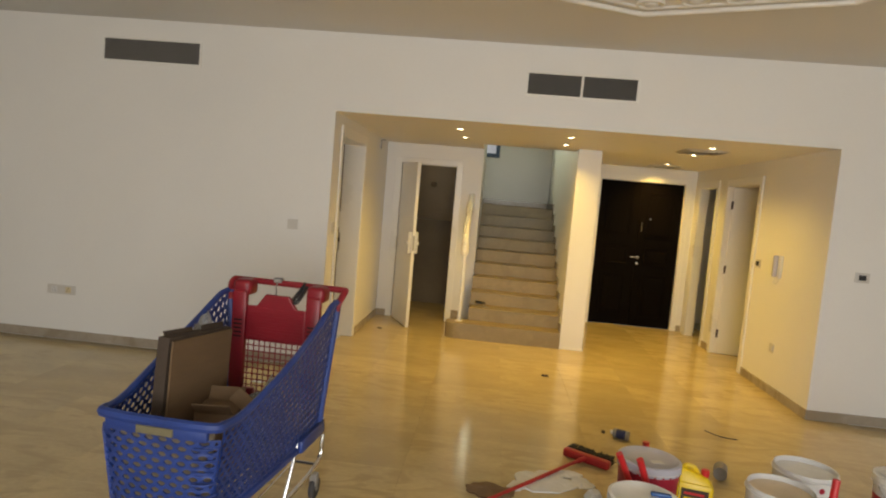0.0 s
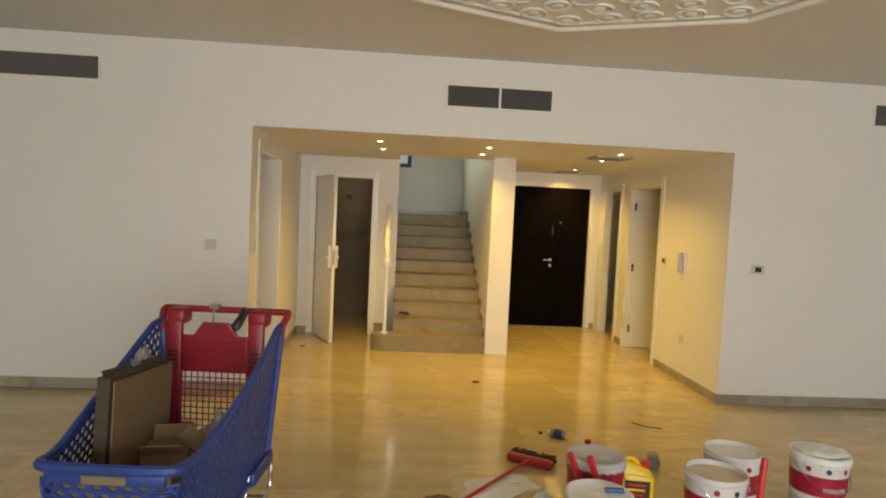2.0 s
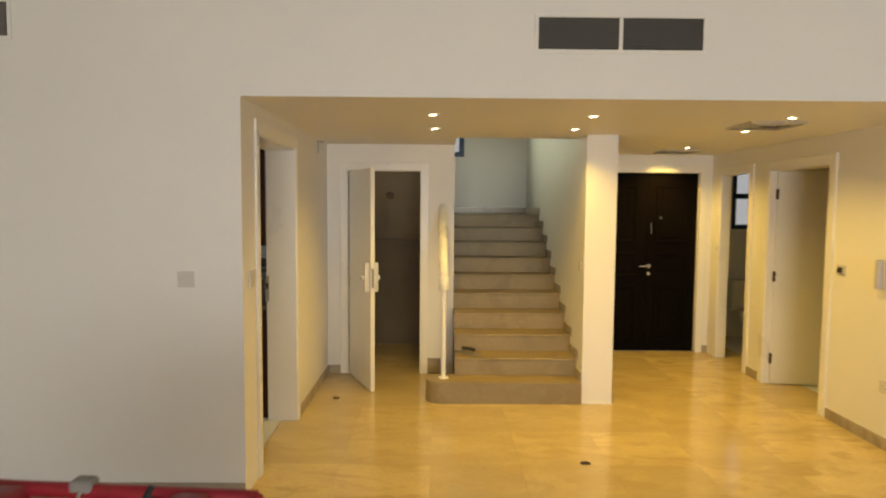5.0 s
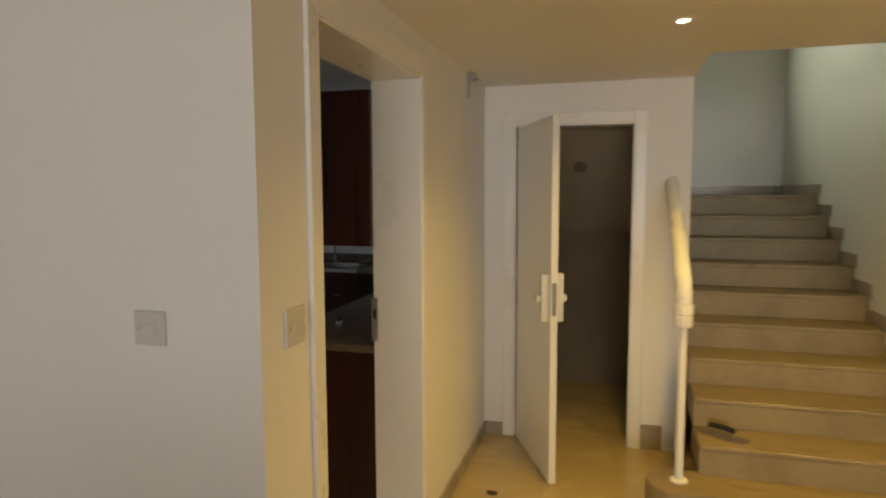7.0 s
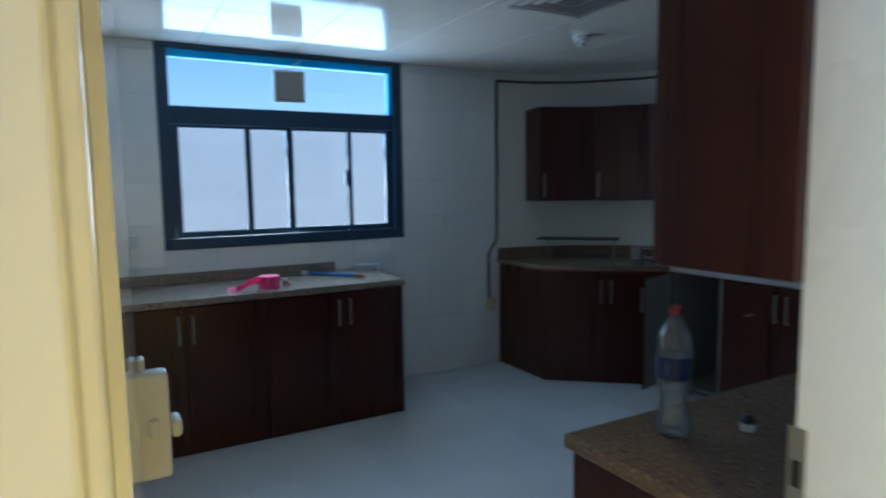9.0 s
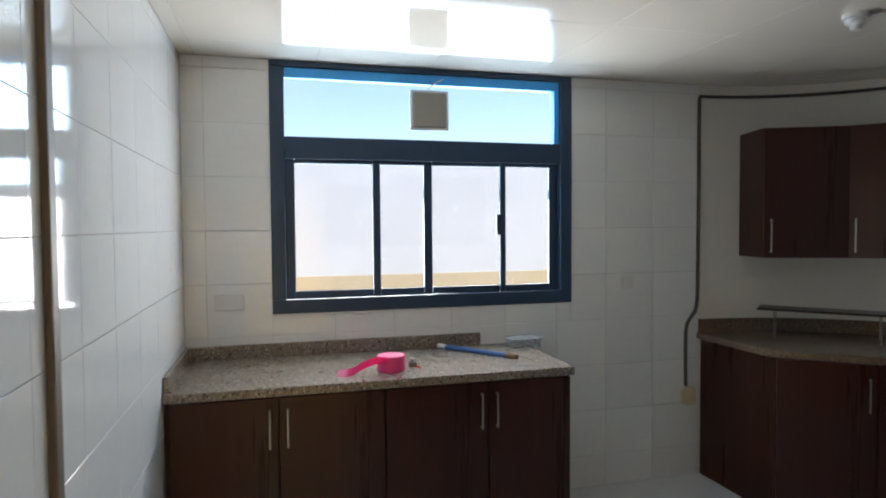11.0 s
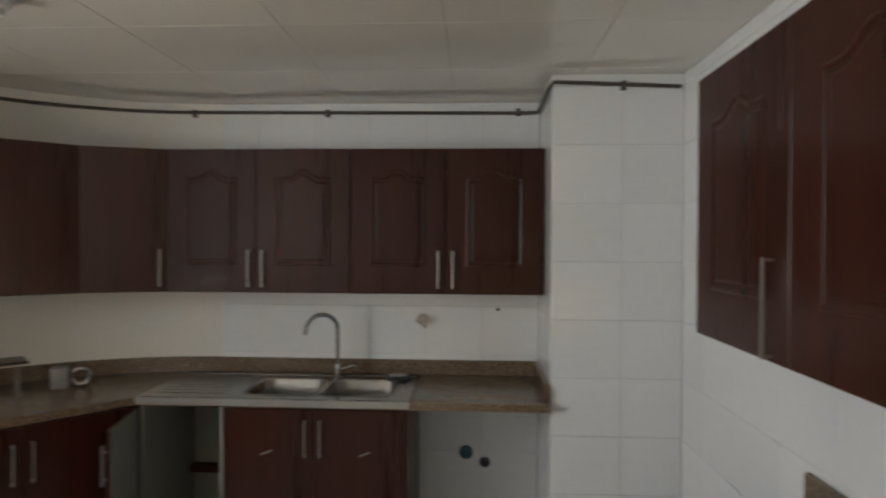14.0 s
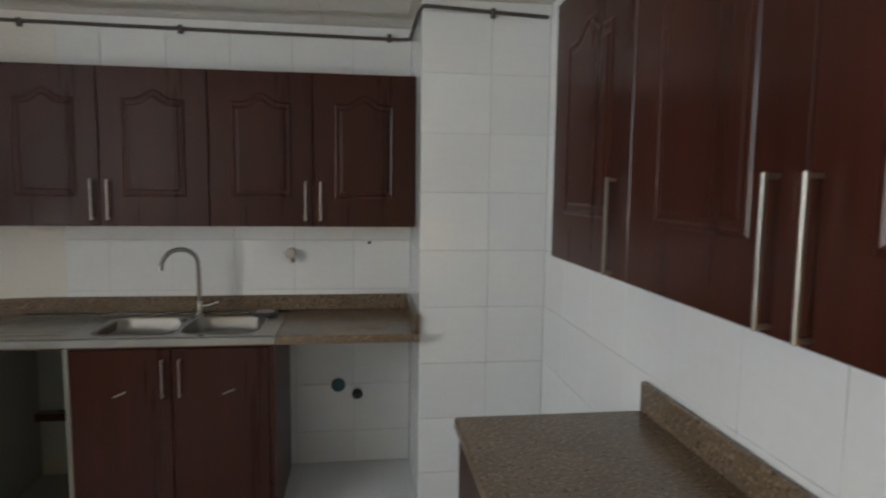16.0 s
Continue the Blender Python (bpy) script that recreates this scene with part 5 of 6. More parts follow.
part("lead", tube(smooth_path([(0.015, 0.01, 0.01), (0.05, 0.03, 0.008), (0.08, 0.02, 0.006)]), 0.004, 6), RED_BRIGHT, pg)
tb = thing("blue_tube", (-5.46, 7.30, CZ + 0.014), "blue cardboard tube with pale ends", "tube", rz=37)
part("tube", tube([(-0.20, 0, 0), (0.20, 0, 0)], 0.0135, 12), TUBE_BLUE, tb, smooth=True)
part("end", tube([(-0.255, 0, 0), (-0.20, 0, 0)], 0.0142, 12), PLASTIC_W, tb, smooth=True)
part("end", tube([(0.20, 0, 0), (0.265, 0, 0)], 0.0142, 12), CARD, tb, smooth=True)
cx = thing("food_container", (-5.575, 7.63, CZ), "clear plastic food container with a rim", "container", rz=4)
part("tub", prism([(-0.05, -0.085), (0.05, -0.085), (0.05, 0.085), (-0.05, 0.085)], 0.0, 0.05), FILM, cx)
part("rim", box(-0.058, 0.058, -0.093, 0.093, 0.05, 0.056, 0.002), FILM, cx)
sh = thing("dish_stand", (-5.24, 9.47, CZ), "dark wire and plate stand on the corner worktop", "stand", rz=43)
part("plate", box(-0.395, 0.28, -0.085, 0.10, 0.160, 0.174, 0.004), material("dark_bronze_plate", (0.06, 0.045, 0.035), 0.35, 0.6), sh)
for x in (-0.30, 0.24):
    for y in (-0.075, 0.075):
        part("leg", tube([(x, y, 0.0), (x, y, 0.160)], 0.003, 8), GRILLE, sh)
mt = thing("meter", (-4.90, 9.80, CZ), "grey round metal fitting standing on the worktop", "metal fitting", rz=30)
part("body", box(-0.09, -0.01, -0.04, 0.04, 0, 0.11, 0.01, seg=2), GRILLE, mt, smooth=True)
part("ring", tube([(0.045 + 0.042 * math.cos(a * math.pi / 9), 0, 0.052 + 0.042 * math.sin(a * math.pi / 9)) for a in range(18)], 0.012, 8, closed=True), DULL_CHROME, mt, smooth=True)

# ---- living room things ----
# shopping trolley: basket panels, red back with a seat flap, chrome undercarriage
cart = thing("shopping_trolley", (-1.195, 2.75, 0.0), "blue plastic shopping trolley with a red handle end", "shopping trolley", rz=-4.5)
RB, RF = 0.43, -0.56            # rear and front of the basket, along y
ZB, ZF = 1.02, 0.735            # rim heights


def rim(v):
    """Rim height along the side: v runs 0 at the front to 1 at the rear."""
    s = min(1.0, max(0.0, (v - 0.10) / 0.85))
    return ZF + (ZB + 0.03 - ZF) * (0.75 * s + 0.25 * s ** 2.0)


def low(v):
    return 0.34 + 0.02 * v


def half(v, h):
    """Half width of the basket along v, at height share h."""
    return (0.242 + 0.062 * v + 0.02 * math.sin(math.pi * v)) * (0.82 + 0.18 * h)


for s in (-1, 1):
    sd = part("side_panel", lattice(lambda u, v, s=s: Vector((s * half(u, v), RF + (RB - RF) * u, low(u) + (rim(u) - low(u)) * v)), 24, 16, 0.15, 0.006, shift=True, hexed=True), BLUE, cart)
    pth = [(s * half(u, 1.0), RF + (RB - RF) * u, rim(u)) for u in [k / 14 for k in range(15)]]
    part("side_rim", tube(pth, 0.016, 8), BLUE, sd, smooth=True)
    part("lower_band", tube([(s * half(u, 0.0), RF + (RB - RF) * u, low(u)) for u in [k / 6 for k in range(7)]], 0.018, 8), BLUE, sd, smooth=True)
    part("corner_post", tube([(s * half(1, 0.0), RB, low(1)), (s * half(1, 1.0), RB + 0.03, rim(1))], 0.018, 8), BLUE, sd, smooth=True)
    part("foot_guard", box(min(s * 0.25, s * 0.285), max(s * 0.25, s * 0.285), 0.14, 0.45, 0.34, 0.41, 0.02, seg=2), BLUE, cart, smooth=True)
fr = part("front_panel", lattice(lambda u, v: Vector(((2 * u - 1) * half(0, v), RF - 0.035 * (1 - (2 * u - 1) ** 4) - 0.02 * v, low(0) + (ZF - 0.05 - low(0)) * v)), 9, 12, 0.16, 0.006, shift=True, hexed=True), BLUE, cart)
part("front_rim", tube(smooth_path([(-half(0, 1), RF, ZF), (-half(0, 1) + 0.03, RF - 0.045, ZF), (0, RF - 0.055, ZF), (half(0, 1) - 0.03, RF - 0.045, ZF), (half(0, 1), RF, ZF)]), 0.020, 8), BLUE, fr, smooth=True)
part("front_band", box(-0.205, 0.205, RF - 0.062, RF - 0.035, ZF - 0.055, ZF - 0.01, 0.008, seg=2), BLUE, fr, smooth=True)
part("nameplate", box(-0.075, 0.075, RF - 0.066, RF - 0.061, ZF - 0.05, ZF - 0.018, 0.003), material("grey_yellow_plate", (0.17, 0.15, 0.09), 0.5), fr, "blank worn nameplate")
for k in range(7):
    part("corner_rib", tube(smooth_path([(0.15, RF - 0.052, 0.38 + 0.045 * k), (0.20, RF - 0.045, 0.38 + 0.045 * k), (0.222, RF - 0.005, 0.38 + 0.045 * k)]), 0.006, 6), BLUE, fr)
part("basket_floor", lattice(lambda u, v: Vector(((2 * u - 1) * half(v, 0), RF + (RB - RF) * v, low(v))), 10, 18, 0.18, 0.006), BLUE, cart)
bk = part("handle_bar", tube([(-0.315, RB + 0.10, 1.10), (0.315, RB + 0.10, 1.10)], 0.017, 12), RED, cart, smooth=True)
for s in (-1, 1):
    part("handle_arm", tube(smooth_path([(s * 0.315, RB + 0.10, 1.10), (s * 0.318, RB + 0.07, 1.085), (s * 0.305, RB + 0.03, 1.04), (s * 0.30, RB + 0.02, 1.00)]), 0.018, 10), RED, bk, smooth=True)
    a, b = (-0.265, -0.185) if s < 0 else (0.145, 0.225)
    up = part("upright", box(a, b, RB - 0.025, RB + 0.015, 0.52, 1.06, 0.012, seg=2), RED, cart, smooth=True)
    part("shoulder", box(a - 0.01, b + 0.01, RB - 0.01, RB + 0.10, 1.03, 1.115, 0.025, seg=3), RED, up, smooth=True)
    for k in range(5):
        part("slot", box((a + b) / 2 - 0.022, (a + b) / 2 + 0.022, RB - 0.027, RB - 0.0245, 0.90 - 0.022 * k, 0.908 - 0.022 * k), DARK, up)
seat = part("seat_flap", box(-0.185, 0.145, RB - 0.012, RB + 0.002, 0.80, 0.985, 0.008, seg=2), RED, cart, "red folding seat flap")
for k in range(9):
    part("rib", box(-0.165, 0.125, RB - 0.017, RB - 0.012, 0.815 + 0.017 * k, 0.822 + 0.017 * k, 0.002), RED, seat)
bm = prism([(-0.135, 0.980), (0.095, 0.980), (0.045, 1.050), (-0.085, 1.050)], -0.010, 0.010, bevel=0.006)
bmesh.ops.transform(bm, verts=bm.verts, matrix=pose(0, RB - 0.002, 0, 90))
part("crest", bm, RED, seat)
part("lower_flap", box(-0.235, -0.12, RB - 0.02, RB + 0.01, 0.50, 0.54, 0.006), RED, seat)
part("wire_back", lattice(lambda u, v: Vector(((2 * u - 1) * 0.20, RB, 0.40 + 0.40 * v)), 13, 13, 0.085, 0.004), RED, cart, "red plastic-coated wire grid")
part("coin_chain", tube(smooth_path([(-0.06, RB + 0.09, 1.118), (-0.062, RB + 0.07, 1.09), (-0.058, RB + 0.06, 1.05), (-0.06, RB + 0.06, 1.02)]), 0.004, 6), CHROME, cart)
part("coin_lock", box(-0.09, -0.04, RB + 0.08, RB + 0.12, 1.10, 1.128, 0.006), GRILLE, cart)
part("strap", tube(smooth_path([(0.09, RB + 0.10, 1.115), (0.075, RB + 0.06, 1.07), (0.05, RB + 0.02, 1.02), (0.09, RB + 0.0, 1.03), (0.11, RB + 0.07, 1.10)]), 0.011, 6), PLASTIC_K, cart, "black strap")
for s in (-1, 1):
    part("frame_tube", tube(smooth_path([(s * 0.265, RB + 0.02, 0.42), (s * 0.268, RB + 0.03, 0.30), (s * 0.262, RB - 0.02, 0.18), (s * 0.24, 0.0, 0.14), (s * 0.20, RF + 0.12, 0.13)]), 0.012, 8), CHROME, cart, smooth=True)
    part("strut", tube([(s * 0.24, 0.05, 0.15), (s * 0.25, 0.16, 0.39)], 0.009, 8), CHROME, cart, smooth=True)
part("cross_tube", tube([(-0.262, RB - 0.02, 0.18), (0.262, RB - 0.02, 0.18)], 0.010, 8), CHROME, cart, smooth=True)
for k in range(5):
    part("under_rack_wire", tube([(-0.14 + 0.07 * k, RB - 0.02, 0.18), (-0.12 + 0.06 * k, RF + 0.15, 0.14)], 0.004, 6), CHROME, cart)
for s, y in ((-1, RB - 0.04), (1, RB - 0.04), (-1, RF + 0.14), (1, RF + 0.14)):
    x = s * (0.262 if y > 0 else 0.20)
    fk = part("castor_fork", box(x - 0.022, x + 0.022, y - 0.02, y + 0.02, 0.075, 0.145, 0.006), GRILLE, cart)
    w = part("wheel", lathe([(0.0, -0.014), (0.052, -0.014), (0.058, -0.008), (0.058, 0.008), (0.052, 0.014), (0.0, 0.014)], m=pose(x, y + 0.012, 0.058, 0, 90), n=20), RUBBER, cart, "grey rubber castor wheel", True)
    part("hub", lathe([(0.0, -0.017), (0.018, -0.017), (0.018, 0.017), (0.0, 0.017)], m=pose(x, y + 0.012, 0.058, 0, 90), n=12), GRILLE, w)


def in_cart(x, y, z, rx=0, ry=0, rz=0):
    return cart.matrix_basis @ pose(x, y, z, rx, ry, rz)


def card_sheet(name, m, w, h, t, mat, label, flaps=()):
    c = new(name)
    c.matrix_basis = m
    tagged(c, label, "cardboard")
    part("panel", box(-w / 2, w / 2, -t / 2, t / 2, 0, h, 0.001), mat, c)
    for fm, fw, fh in flaps:
        f = part("flap", box(-fw / 2, fw / 2, -0.002, 0.002, 0, fh), mat, c)
        f.matrix_basis = fm
    return c


card_sheet("cardboard_sheet", in_cart(-0.085, -0.205, 0.40, 0, 4, 88), 0.45, 0.555, 0.008, CARD, "brown cardboard sheet standing in the trolley")
card_sheet("cardboard_box", in_cart(-0.125, -0.205, 0.40, 0, 5, 88), 0.47, 0.565, 0.05, CARD_D, "flattened dark brown carton standing in the trolley", [(pose(-0.10, 0.018, 0.555, -25), 0.20, 0.03), (pose(0.12, 0.0, 0.555, -10), 0.18, 0.035)])
card_sheet("cardboard_box", in_cart(0.035, -0.215, 0.39, 0, 0, 12), 0.17, 0.275, 0.15, CARD, "small open brown cardboard box in the trolley", [(pose(0, -0.075, 0.27, 48), 0.15, 0.09), (pose(0.0, 0.075, 0.27, -35), 0.15, 0.07), (pose(0.085, 0.0, 0.27, 0, 40, 0), 0.13, 0.07)])
card_sheet("cardboard_offcut", in_cart(-0.01, -0.548, 0.38, -2, 0, 0), 0.40, 0.335, 0.006, CARD_PALE, "pale cardboard offcut standing behind the trolley front")


def crumple(name, at, size, mat, label, category, seed, flat=0.35):
    random.seed(seed)
    bm = bmesh.new()
    bmesh.ops.create_icosphere(bm, subdivisions=3, radius=1.0)
    for vv in bm.verts:
        k = 1 + 0.30 * noise.noise(vv.co * 1.7 + Vector((seed, 0, 0))) + 0.22 * noise.noise(vv.co * 4.3)
        vv.co = Vector((vv.co.x * size[0] * k, vv.co.y * size[1] * k, max(-0.25, vv.co.z) * size[2] * k))
    bmesh.ops.translate(bm, verts=bm.verts, vec=(0, 0, 0.25 * size[2]))
    ob = solid(name, bm, mat, label, category)
    ob.matrix_basis = at if isinstance(at, Matrix) else pose(*at)
    return ob


crumple("plastic_bag", in_cart(0.13, 0.02, 0.38), (0.10, 0.13, 0.26), FILM, "crumpled hazy plastic bag in the trolley", "plastic bag", 3)
crumple("plastic_bag", in_cart(-0.17, -0.02, 0.74), (0.05, 0.08, 0.22), FILM, "grey hazy wrapping stuffed behind the carton", "wrapping", 5)


# paint buckets
def paint_bucket(x, y, label, content, lid=None, band=RED_PRINT, rz=0, dots=True, top=0.275):
    h, r0, r1 = 0.375, 0.135, 0.154
    b = thing("paint_bucket", (x, y, 0.0), label, "paint bucket", "paint buckets", rz)
    rr = lambda z: r0 + (r1 - r0) * z / h
    part("shell", lathe([(r0 - 0.006, 0.0), (r0, 0.004), (rr(0.34), 0.34), (r1 + 0.006, 0.345), (r1 + 0.007, 0.352), (rr(0.355) + 0.001, 0.356), (r1, h - 0.004), (r1 - 0.003, h), (r1 - 0.007, h - 0.003), (r1 - 0.012, h - 0.05)], n=40), PLASTIC_W, b, smooth=True)
    lo, hi = 0.16, top
    band_p = part("printed_band", lathe([(rr(lo) + 0.0008, lo), (rr(lo) + 0.0016, lo + 0.001), (rr(hi) + 0.0016, hi - 0.001), (rr(hi) + 0.0008, hi)], n=40), band, b, "red printed band", True)
    part("printed_band", lathe([(rr(0.03) + 0.0008, 0.03), (rr(0.03) + 0.0016, 0.031), (rr(0.13) + 0.0016, 0.129), (rr(0.13) + 0.0008, 0.13)], n=40), GREY_PLASTIC, b, "pale grey printed band", True)
    # the lettering is too worn to read: bars of its size
    for k in range(9):
        a = radians(-118 + 6 * k)
        bar = part("print_bar", box(-0.0045, 0.0045, -0.001, 0.001, -0.010 - 0.002 * (k % 3), 0.012), GREY_PLASTIC, band_p)
        rad = rr(0.21) + 0.0022
        bar.matrix_basis = pose(rad * math.cos(a), rad * math.sin(a), 0.205, 0, 0, math.degrees(a) + 90)
    if dots:
        for k, mt_ in enumerate((RED_PRINT, NAVY, RED_PRINT, NAVY, SKYBLUE, RED_PRINT)):
            a = radians(-150 + 38 * k)
            rad = rr(0.315) + 0.001
            d = part("print_dot", lathe([(0.015, 0), (0.015, 0.0012), (0, 0.0012)], n=14), mt_, b)
            d.matrix_basis = pose(rad * math.cos(a), rad * math.sin(a), 0.312) @ pose(0, 0, 0, 0, 0, math.degrees(a) + 90) @ pose(0, 0, 0, 90)
    if lid:
        bm = lathe([(r1 + 0.004, h - 0.028), (r1 + 0.007, h - 0.024), (r1 + 0.006, h + 0.003), (r1 - 0.008, h + 0.008), (r1 - 0.016, h + 0.003), (0.03, h + 0.004), (0.0, h + 0.005)], n=40)
        part("lid", bm, lid, b, smooth=True)
        bm = bmesh.new()
        for k in range(24):
            a = 2 * math.pi * k / 24
            box(-0.014, 0.014, -0.0015, 0.0015, -0.013, 0.0, bm=bm)
            bmesh.ops.transform(bm, verts=bm.verts[-8:], matrix=pose((r1 + 0.0045) * math.cos(a), (r1 + 0.0045) * math.sin(a), h - 0.028, 0, 0, math.degrees(a) + 90))
        part("lid_skirt", bm, lid, b)
    else:
        part("paint", lathe([(0.0, h - 0.045), (r1 - 0.010, h - 0.045), (r1 - 0.009, h - 0.026), (0.0, h - 0.030)], n=40), content, b, "dried paint inside", True)
    part("bail", tube([((r1 + 0.006) * math.cos(a), (r1 + 0.006) * math.sin(a), 0.33 - 0.1425 * abs(math.sin(a))) for a in [math.pi + math.pi * k / 16 for k in range(17)]], 0.0025, 6), CHROME, b, "wire bail handle")
    return b


paint_bucket(0.835, 3.255, "lidded white paint bucket with a red printed band", None, GREY_PLASTIC, rz=20, dots=False, top=0.338)
paint_bucket(1.685, 3.39, "open white paint bucket with paint on its rim", PAINT_WET, rz=-10)
paint_bucket(1.425, 3.085, "open white paint bucket holding beige paint", PAINT_BEIGE, rz=35)
paint_bucket(2.20, 3.37, "lidded white paint bucket caked with dry paint", None, PAINT_WET, rz=5)
paint_bucket(0.70, 2.79, "lidded paint bucket with a white lid", None, PAINT_WET, rz=0)
crumple("paint_crust", (2.20, 3.36, 0.381), (0.13, 0.11, 0.020), PAINT_WET, "crust of dried white paint on a bucket lid", "dried paint", 4)


def roller_handle(at, rx, ry, length, label, mat=None):
    t = new("paint_roller")
    t.matrix_basis = pose(*at, rx, ry, 0)
    tagged(t, label, "paint roller")
    part("grip", tube([(0, 0, 0), (0, 0, length * 0.55), (0, 0, length)], 0.017, 10), mat or RED_BRIGHT, t, smooth=True)
    part("collar", tube([(0, 0, -0.03), (0, 0, 0.004)], 0.012, 10), PLASTIC_W, t, smooth=True)
    part("shank", tube([(0, 0, -0.16), (0, 0, -0.02)], 0.004, 6), CHROME, t)
    return t


roller_handle((0.715, 3.115, 0.29), 10, -26, 0.18, "red paint roller handle leaning on a bucket")
roller_handle((0.800, 3.065, 0.27), 10, -22, 0.20, "red paint roller handle leaning on a bucket")
roller_handle((1.575, 2.93, 0.30), -4, 6, 0.20, "red paint roller handle beside an open bucket")
solid("lid_label", box(-0.03, 0.03, -0.018, 0.018, 0, 0.002), PLASTIC_W, "small white sticker on a bucket lid", "sticker").matrix_basis = pose(0.86, 3.20, 0.381, 0, 0, 12)
nub = thing("brush_ferrule", (0.775, 2.80, 0.381), "blue plastic brush handle on a white lid", "brush", rz=-8)
part("handle", box(-0.045, 0.045, -0.013, 0.013, 0, 0.018, 0.006, seg=2), TUBE_BLUE, nub, smooth=True)

# yellow jerrycan
jc = thing("jerrycan", (1.135, 3.42, 0.0), "yellow plastic jerrycan with a red cap and dark label", "jerrycan", rz=-12)
bm = prism([(-0.095, -0.06), (0.095, -0.06), (0.095, 0.06), (-0.095, 0.06)], 0.0, 0.22)
bmesh.ops.bevel(bm, geom=list(bm.edges), offset=0.018, segments=2, affect="EDGES", profile=0.5)
part("body", bm, YELLOW, jc, smooth=True)
bm = bmesh.new()
c0 = [bm.verts.new((x, y, 0.21)) for x, y in ((-0.085, -0.05), (0.085, -0.05), (0.085, 0.05), (-0.085, 0.05))]
c1 = [bm.verts.new((x, y, z)) for x, y, z in ((-0.075, -0.03, 0.29), (0.065, -0.03, 0.25), (0.065, 0.03, 0.25), (-0.075, 0.03, 0.29))]
for i in range(4):
    bm.faces.new((c0[i], c0[(i + 1) % 4], c1[(i + 1) % 4], c1[i]))
bm.faces.new(c1)
bm.faces.new(c0[::-1])
bmesh.ops.bevel(bm, geom=list(bm.edges), offset=0.008, segments=2, affect="EDGES", profile=0.5)
part("shoulder", bm, YELLOW, jc, smooth=True)
part("cap", lathe([(0.021, 0.245), (0.022, 0.285), (0.018, 0.289), (0.0, 0.289)], at=(0.048, 0, 0), n=18), RED_BRIGHT, jc, smooth=True)
part("grip", tube(smooth_path([(-0.06, 0, 0.275), (-0.05, 0, 0.296), (-0.01, 0, 0.290), (0.01, 0, 0.262)]), 0.012, 8), YELLOW, jc, smooth=True)
lab = part("label", box(-0.07, 0.07, -0.0615, -0.060, 0.05, 0.19), CARD_D, jc, "dark printed label")
for k in range(4):
    part("print_bar", box(-0.055, 0.03 + 0.006 * k, -0.0625, -0.0615, 0.075 + 0.028 * k, 0.088 + 0.028 * k), RED_BRIGHT if k % 2 else YELLOW, lab)

# broom
br = thing("broom", (0.655, 4.03, 0.0), "red broom with black bristles lying on the floor", "broom", rz=-33)
part("head", box(-0.16, 0.16, -0.03, 0.03, 0.0, 0.055, 0.016, seg=3), RED_BROOM, br, smooth=True)
bm = bmesh.new()
random.seed(5)
for k in range(460):
    x, z = random.uniform(-0.155, 0.155), random.uniform(0.004, 0.055)
    dx, L = random.gauss(0, 0.008), random.uniform(0.055, 0.075)
    vs = [bm.verts.new(p) for p in ((x - 0.004, 0.028, z), (x + 0.004, 0.028, z), (x + 0.003 + dx, 0.028 + L, z + 0.002), (x - 0.003 + dx, 0.028 + L, z + 0.002))]
    vt = [bm.verts.new(vv.co + Vector((0, 0, 0.005))) for vv in vs]
    for q in ((0, 1, 2, 3),):
        bm.faces.new([vs[i] for i in q][::-1])
        bm.faces.new([vt[i] for i in q])
    for i in range(4):
        bm.faces.new((vs[i], vs[(i + 1) % 4], vt[(i + 1) % 4], vt[i]))
tagged(part("bristles", bm, BRISTLE, br), kind="stuff")
part("socket", tube([(0, -0.02, 0.03), (-0.02, -0.09, 0.03)], 0.017, 10), RED_BROOM, br, smooth=True)
part("handle", tube([(-0.018, -0.08, 0.03), (-0.10, -0.62, 0.018), (-0.17, -1.10, 0.012)], 0.0115, 10), RED_BROOM, br, smooth=True)


def scrap(name, x, y, rx, ry, mat, label, category, seed, h=0.012, rz=0):
    random.seed(seed)
    bm = bmesh.new()
    n = 22
    pts = []
    for k in range(n):
        a = 2 * math.pi * k / n
        r = 1 + 0.28 * noise.noise(Vector((math.cos(a) * 1.5 + seed, math.sin(a) * 1.5, 0))) + random.uniform(-0.13, 0.13)
        pts.append((rx * r * math.cos(a), ry * r * math.sin(a)))
    top = [bm.verts.new((px, py, 0.004 + h * random.uniform(0.0, 0.6))) for px, py in pts]
    mid = [bm.verts.new((px * 0.55, py * 0.55, h * random.uniform(0.5, 1.2))) for px, py in pts]
    bot = [bm.verts.new((px, py, 0.001)) for px, py in pts]
    ctr = bm.verts.new((0, 0, h))
    for i in range(n):
        j = (i + 1) % n
        bm.faces.new((bot[i], bot[j], top[j], top[i]))
        bm.faces.new((top[i], top[j], mid[j], mid[i]))
        bm.faces.new((mid[i], mid[j], ctr))
    bm.faces.new(bot[::-1])
    ob = solid(name, bm, mat, label, category)
    ob.matrix_basis = pose(x, y, 0, 0, 0, rz)
    return ob


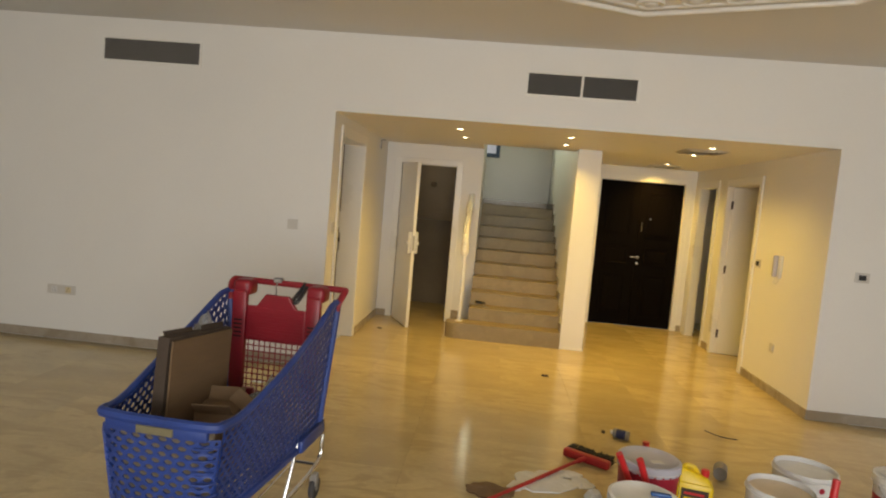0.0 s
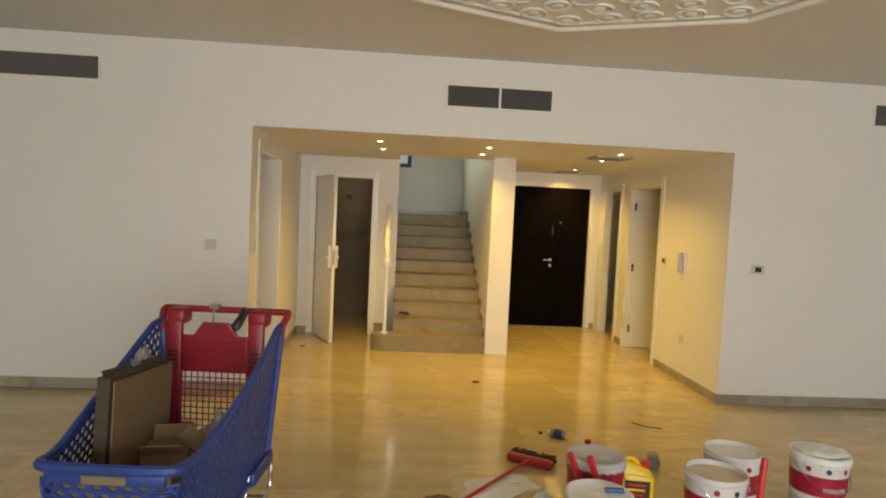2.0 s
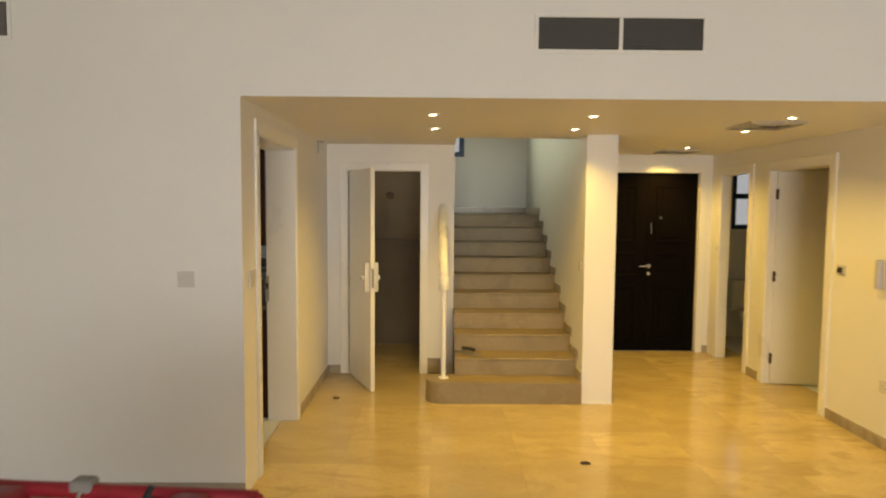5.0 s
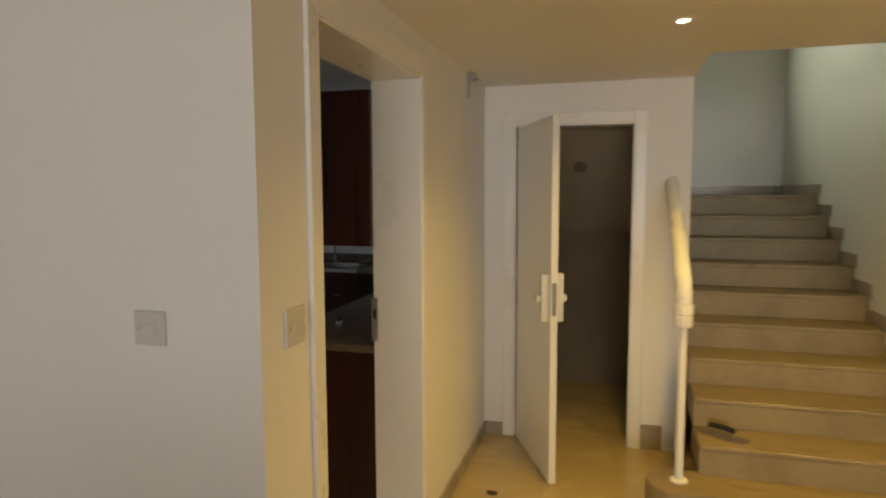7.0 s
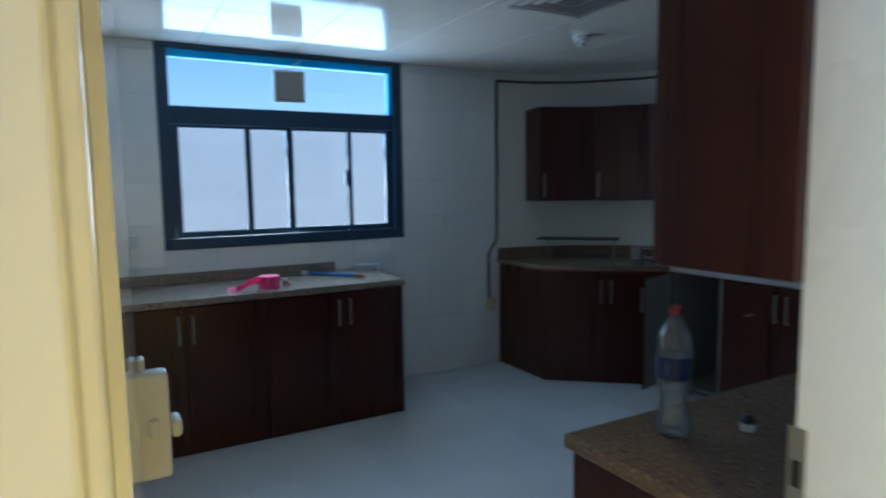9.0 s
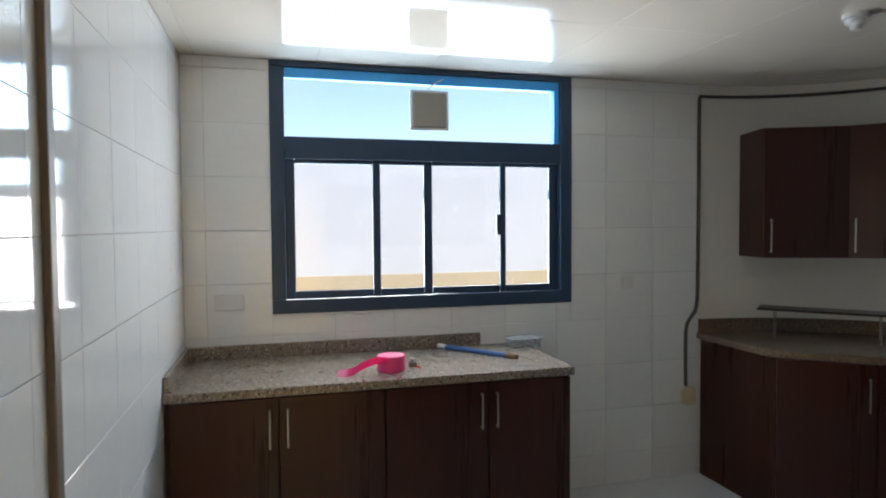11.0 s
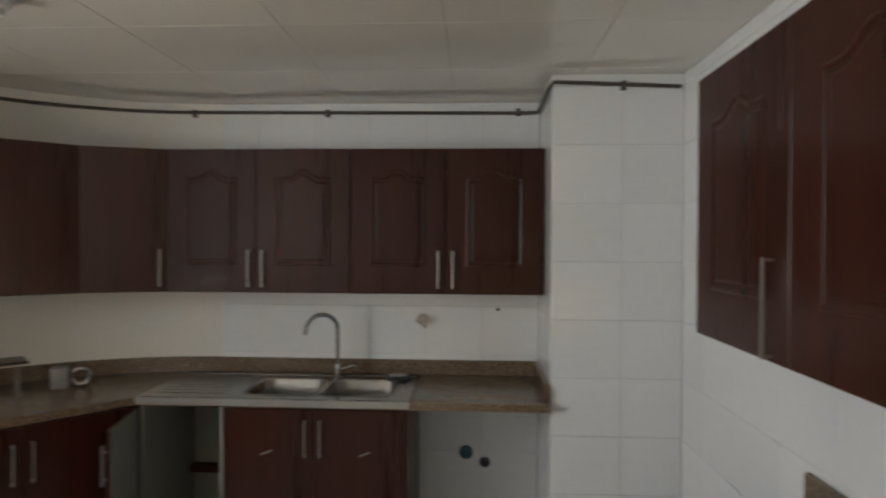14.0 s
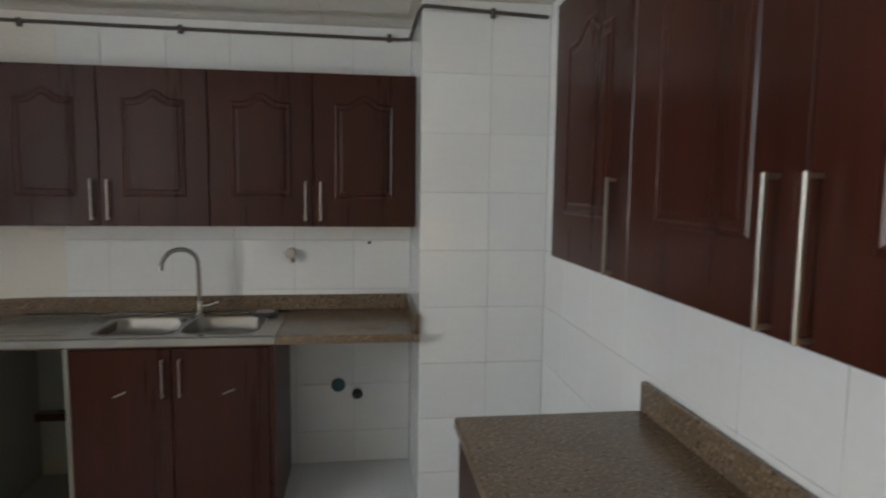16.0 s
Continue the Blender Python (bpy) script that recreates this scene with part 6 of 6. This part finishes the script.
scrap("paint_rag", 0.36, 3.66, 0.17, 0.15, PAPER, "white paint-spattered paper on the floor", "paper", 2)
scrap("paint_rag", 0.50, 3.80, 0.09, 0.06, PAPER, "torn piece of white paper on the floor", "paper", 6)
scrap("cardboard_offcut", 0.03, 3.45, 0.14, 0.09, CARD, "torn brown cardboard on the floor", "cardboard", 4, 0.02)
scrap("paint_rag", 0.20, 3.56, 0.08, 0.05, PAPER, "torn piece of white paper on the floor", "paper", 16, rz=40)
scrap("paint_rag", 0.58, 3.70, 0.06, 0.09, PAPER, "torn piece of white paper on the floor", "paper", 21, rz=15)
crumple("crumpled_bag", (0.62, 3.50, 0.0), (0.05, 0.05, 0.05), PAPER, "small crumpled paper wrapper on the floor", "wrapper", 12)
cn = thing("spray_can", (0.975, 4.53, 0.036), "small dark bottle lying on the floor", "bottle", rz=-25)
part("body", tube([(-0.055, 0, 0), (0.055, 0, 0)], 0.034, 14), GRILLE, cn, smooth=True)
part("label", tube([(-0.03, 0, 0), (0.035, 0, 0)], 0.0345, 14), NAVY, cn, "dark printed label", True)
part("neck", tube([(-0.075, 0, 0), (-0.052, 0, 0)], 0.016, 10), PLASTIC_W, cn, smooth=True)
solid("bottle_cap", lathe([(0.014, 0), (0.014, 0.016), (0.0, 0.017)], at=(0.865, 4.62, 0), n=14), CARD_D, "small brown bottle cap on the floor", "cap", True)
cn2 = thing("power_drill", (1.50, 4.02, 0.05), "grey cylindrical tool lying on the floor", "tool", rz=70)
part("body", tube([(-0.06, 0, 0), (0.06, 0, 0)], 0.042, 14), GRILLE, cn2, smooth=True)
part("collar", tube([(0.06, 0, 0), (0.09, 0, 0)], 0.03, 14), PLASTIC_K, cn2, smooth=True)
solid("bottle_cap", lathe([(0.016, 0), (0.016, 0.27), (0.02, 0.275), (0.02, 0.315), (0.0, 0.317)], at=(0.92, 3.66, 0), n=14), RED_BRIGHT, "red plastic spray head behind a bucket", "bottle", True)
solid("cable_offcut", tube(smooth_path([(1.70, 4.92, 0.004), (1.76, 4.84, 0.004), (1.83, 4.80, 0.004), (1.90, 4.79, 0.004)]), 0.004, 6), PIPE, "thin dark cable offcut on the floor", "cable", True)
scrap("debris", 0.54, 6.02, 0.035, 0.02, CARD_D, "small dark piece of rubbish on the floor", "debris", 9, 0.015)
scrap("debris", -1.36, 7.40, 0.03, 0.018, CARD_D, "small dark piece of rubbish by the hall wall", "debris", 19, 0.012)
scrap("debris", -1.9, 4.9, 0.05, 0.02, PAPER, "pale flake of plaster on the floor", "debris", 29, 0.006)

# ---- laid pieces: floors and wall tiles ----


def slab_mesh(name, w, d, h, mat, bevel=0.0015):
    return finish(name, box(0.0, w, 0.0, d, -h, 0.0, bevel), mat)


def lay(parent, name, me, m):
    ob = new(name, me)
    ob.parent = parent
    ob.matrix_basis = m
    return ob


floor_hall, floor_ent = bpy.data.objects["floor_hall"], bpy.data.objects["floor_entrance"]
TW, TD = 0.60, 0.60
me_floor = slab_mesh("floor_tile", TW - 0.0005, TD - 0.0005, 0.006, FLOOR, 0.0003)
bm_rest = bmesh.new()
count = 0
ys = [LY0 + TD * k for k in range(30)]
for j, y in enumerate(ys):
    for i in range(20):
        x = LX0 - 0.30 + TW * i
        inside = y + TD < 5.56
        hall = -1.75 < x < 2.7 and 5.3 < y < 9.3
        if not (inside or hall):
            continue
        near = -3.2 <= x <= 3.6 and y >= 1.4
        if near and count < 300:
            lay(floor_hall if y < 5.4 else floor_ent, "floor_tile", me_floor, pose(x, y, 0))
            count += 1
        else:
            box(x, x + TW - 0.001, y, y + TD - 0.001, -0.006, 0.0, bm=bm_rest)
rest = tagged(new("floor_tiles_rest", finish("floor_tiles_rest", bm_rest, FLOOR_REST)), kind="stuff", label="further beige marble floor tiles")
rest.parent = floor_hall
kf = bpy.data.objects["floor_kitchen"]
me_k = slab_mesh("floor_tile", 0.4492, 0.4492, 0.005, KFLOOR, 0.0004)
for i in range(9):
    for j in range(10):
        lay(kf, "floor_tile", me_k, pose(WX - 0.05 + 0.45 * i, SY + 0.45 * j, 0))

TWX, TH = 0.33, 0.2815
tiles = {}


def tile_wall(wall_name, origin, ang, length, rows=9, skip=None, start=0.0, z0=0.190):
    """Glazed tiles on a wall: laid along the wall from origin, outward normal -y before the turn."""
    wall = bpy.data.objects[wall_name]
    m0 = pose(origin[0], origin[1], 0, 0, 0, ang)
    edges = [0.0]
    e = start if start > 0.02 else TWX
    while e < length - 0.01:
        edges.append(e)
        e += TWX
    edges.append(length)
    for r in range(-1, rows):
        za, zb = max(0.0, z0 + TH * r), min(KIT_H - 0.001, z0 + TH * (r + 1))
        if zb - za < 0.02:
            continue
        for a, b in zip(edges, edges[1:]):
            pieces = [(a, b, za, zb)]
            if skip:
                s0, s1, t0, t1 = skip
                if b > s0 and a < s1 and zb > t0 and za < t1:
                    pieces = [p for p in ((a, min(b, s0), za, zb), (max(a, s1), b, za, zb), (max(a, s0), min(b, s1), za, min(zb, t0)), (max(a, s0), min(b, s1), max(za, t1), zb)) if p[1] - p[0] > 0.01 and p[3] - p[2] > 0.01]
            for pa, pb, pc, pd in pieces:
                key = (round(pb - pa, 3), round(pd - pc, 3))
                if key not in tiles:
                    tiles[key] = finish("tile", box(0.0008, key[0] - 0.0008, 0.0, G - 0.0005, 0.0008, key[1] - 0.0008, 0.001), TILE)
                lay(wall, "tile", tiles[key], m0 @ pose(pa, 0, pc))


tile_wall("wall_kitchen_north", (-2.425, 9.69), 0, 0.625, start=0.335)
tile_wall("wall_kitchen_north", (-2.425, 10.28), -90, 0.59 - G, start=0.26)
tile_wall("wall_kitchen_north", (CC[0], NY), 0, -2.425 - CC[0], start=0.22)
tile_wall("wall_kitchen_window", (WX, SY), 90, 8.88 - SY, skip=(WY0 - SY, WY1 - SY, WZ0, WZ1), start=0.11)
tile_wall("wall_kitchen_south", (EX, SY), 180, EX - WX, start=0.2)
tile_wall("wall_hall_left", (EX, 9.69), -90, 9.69 - 6.97, start=0.3)
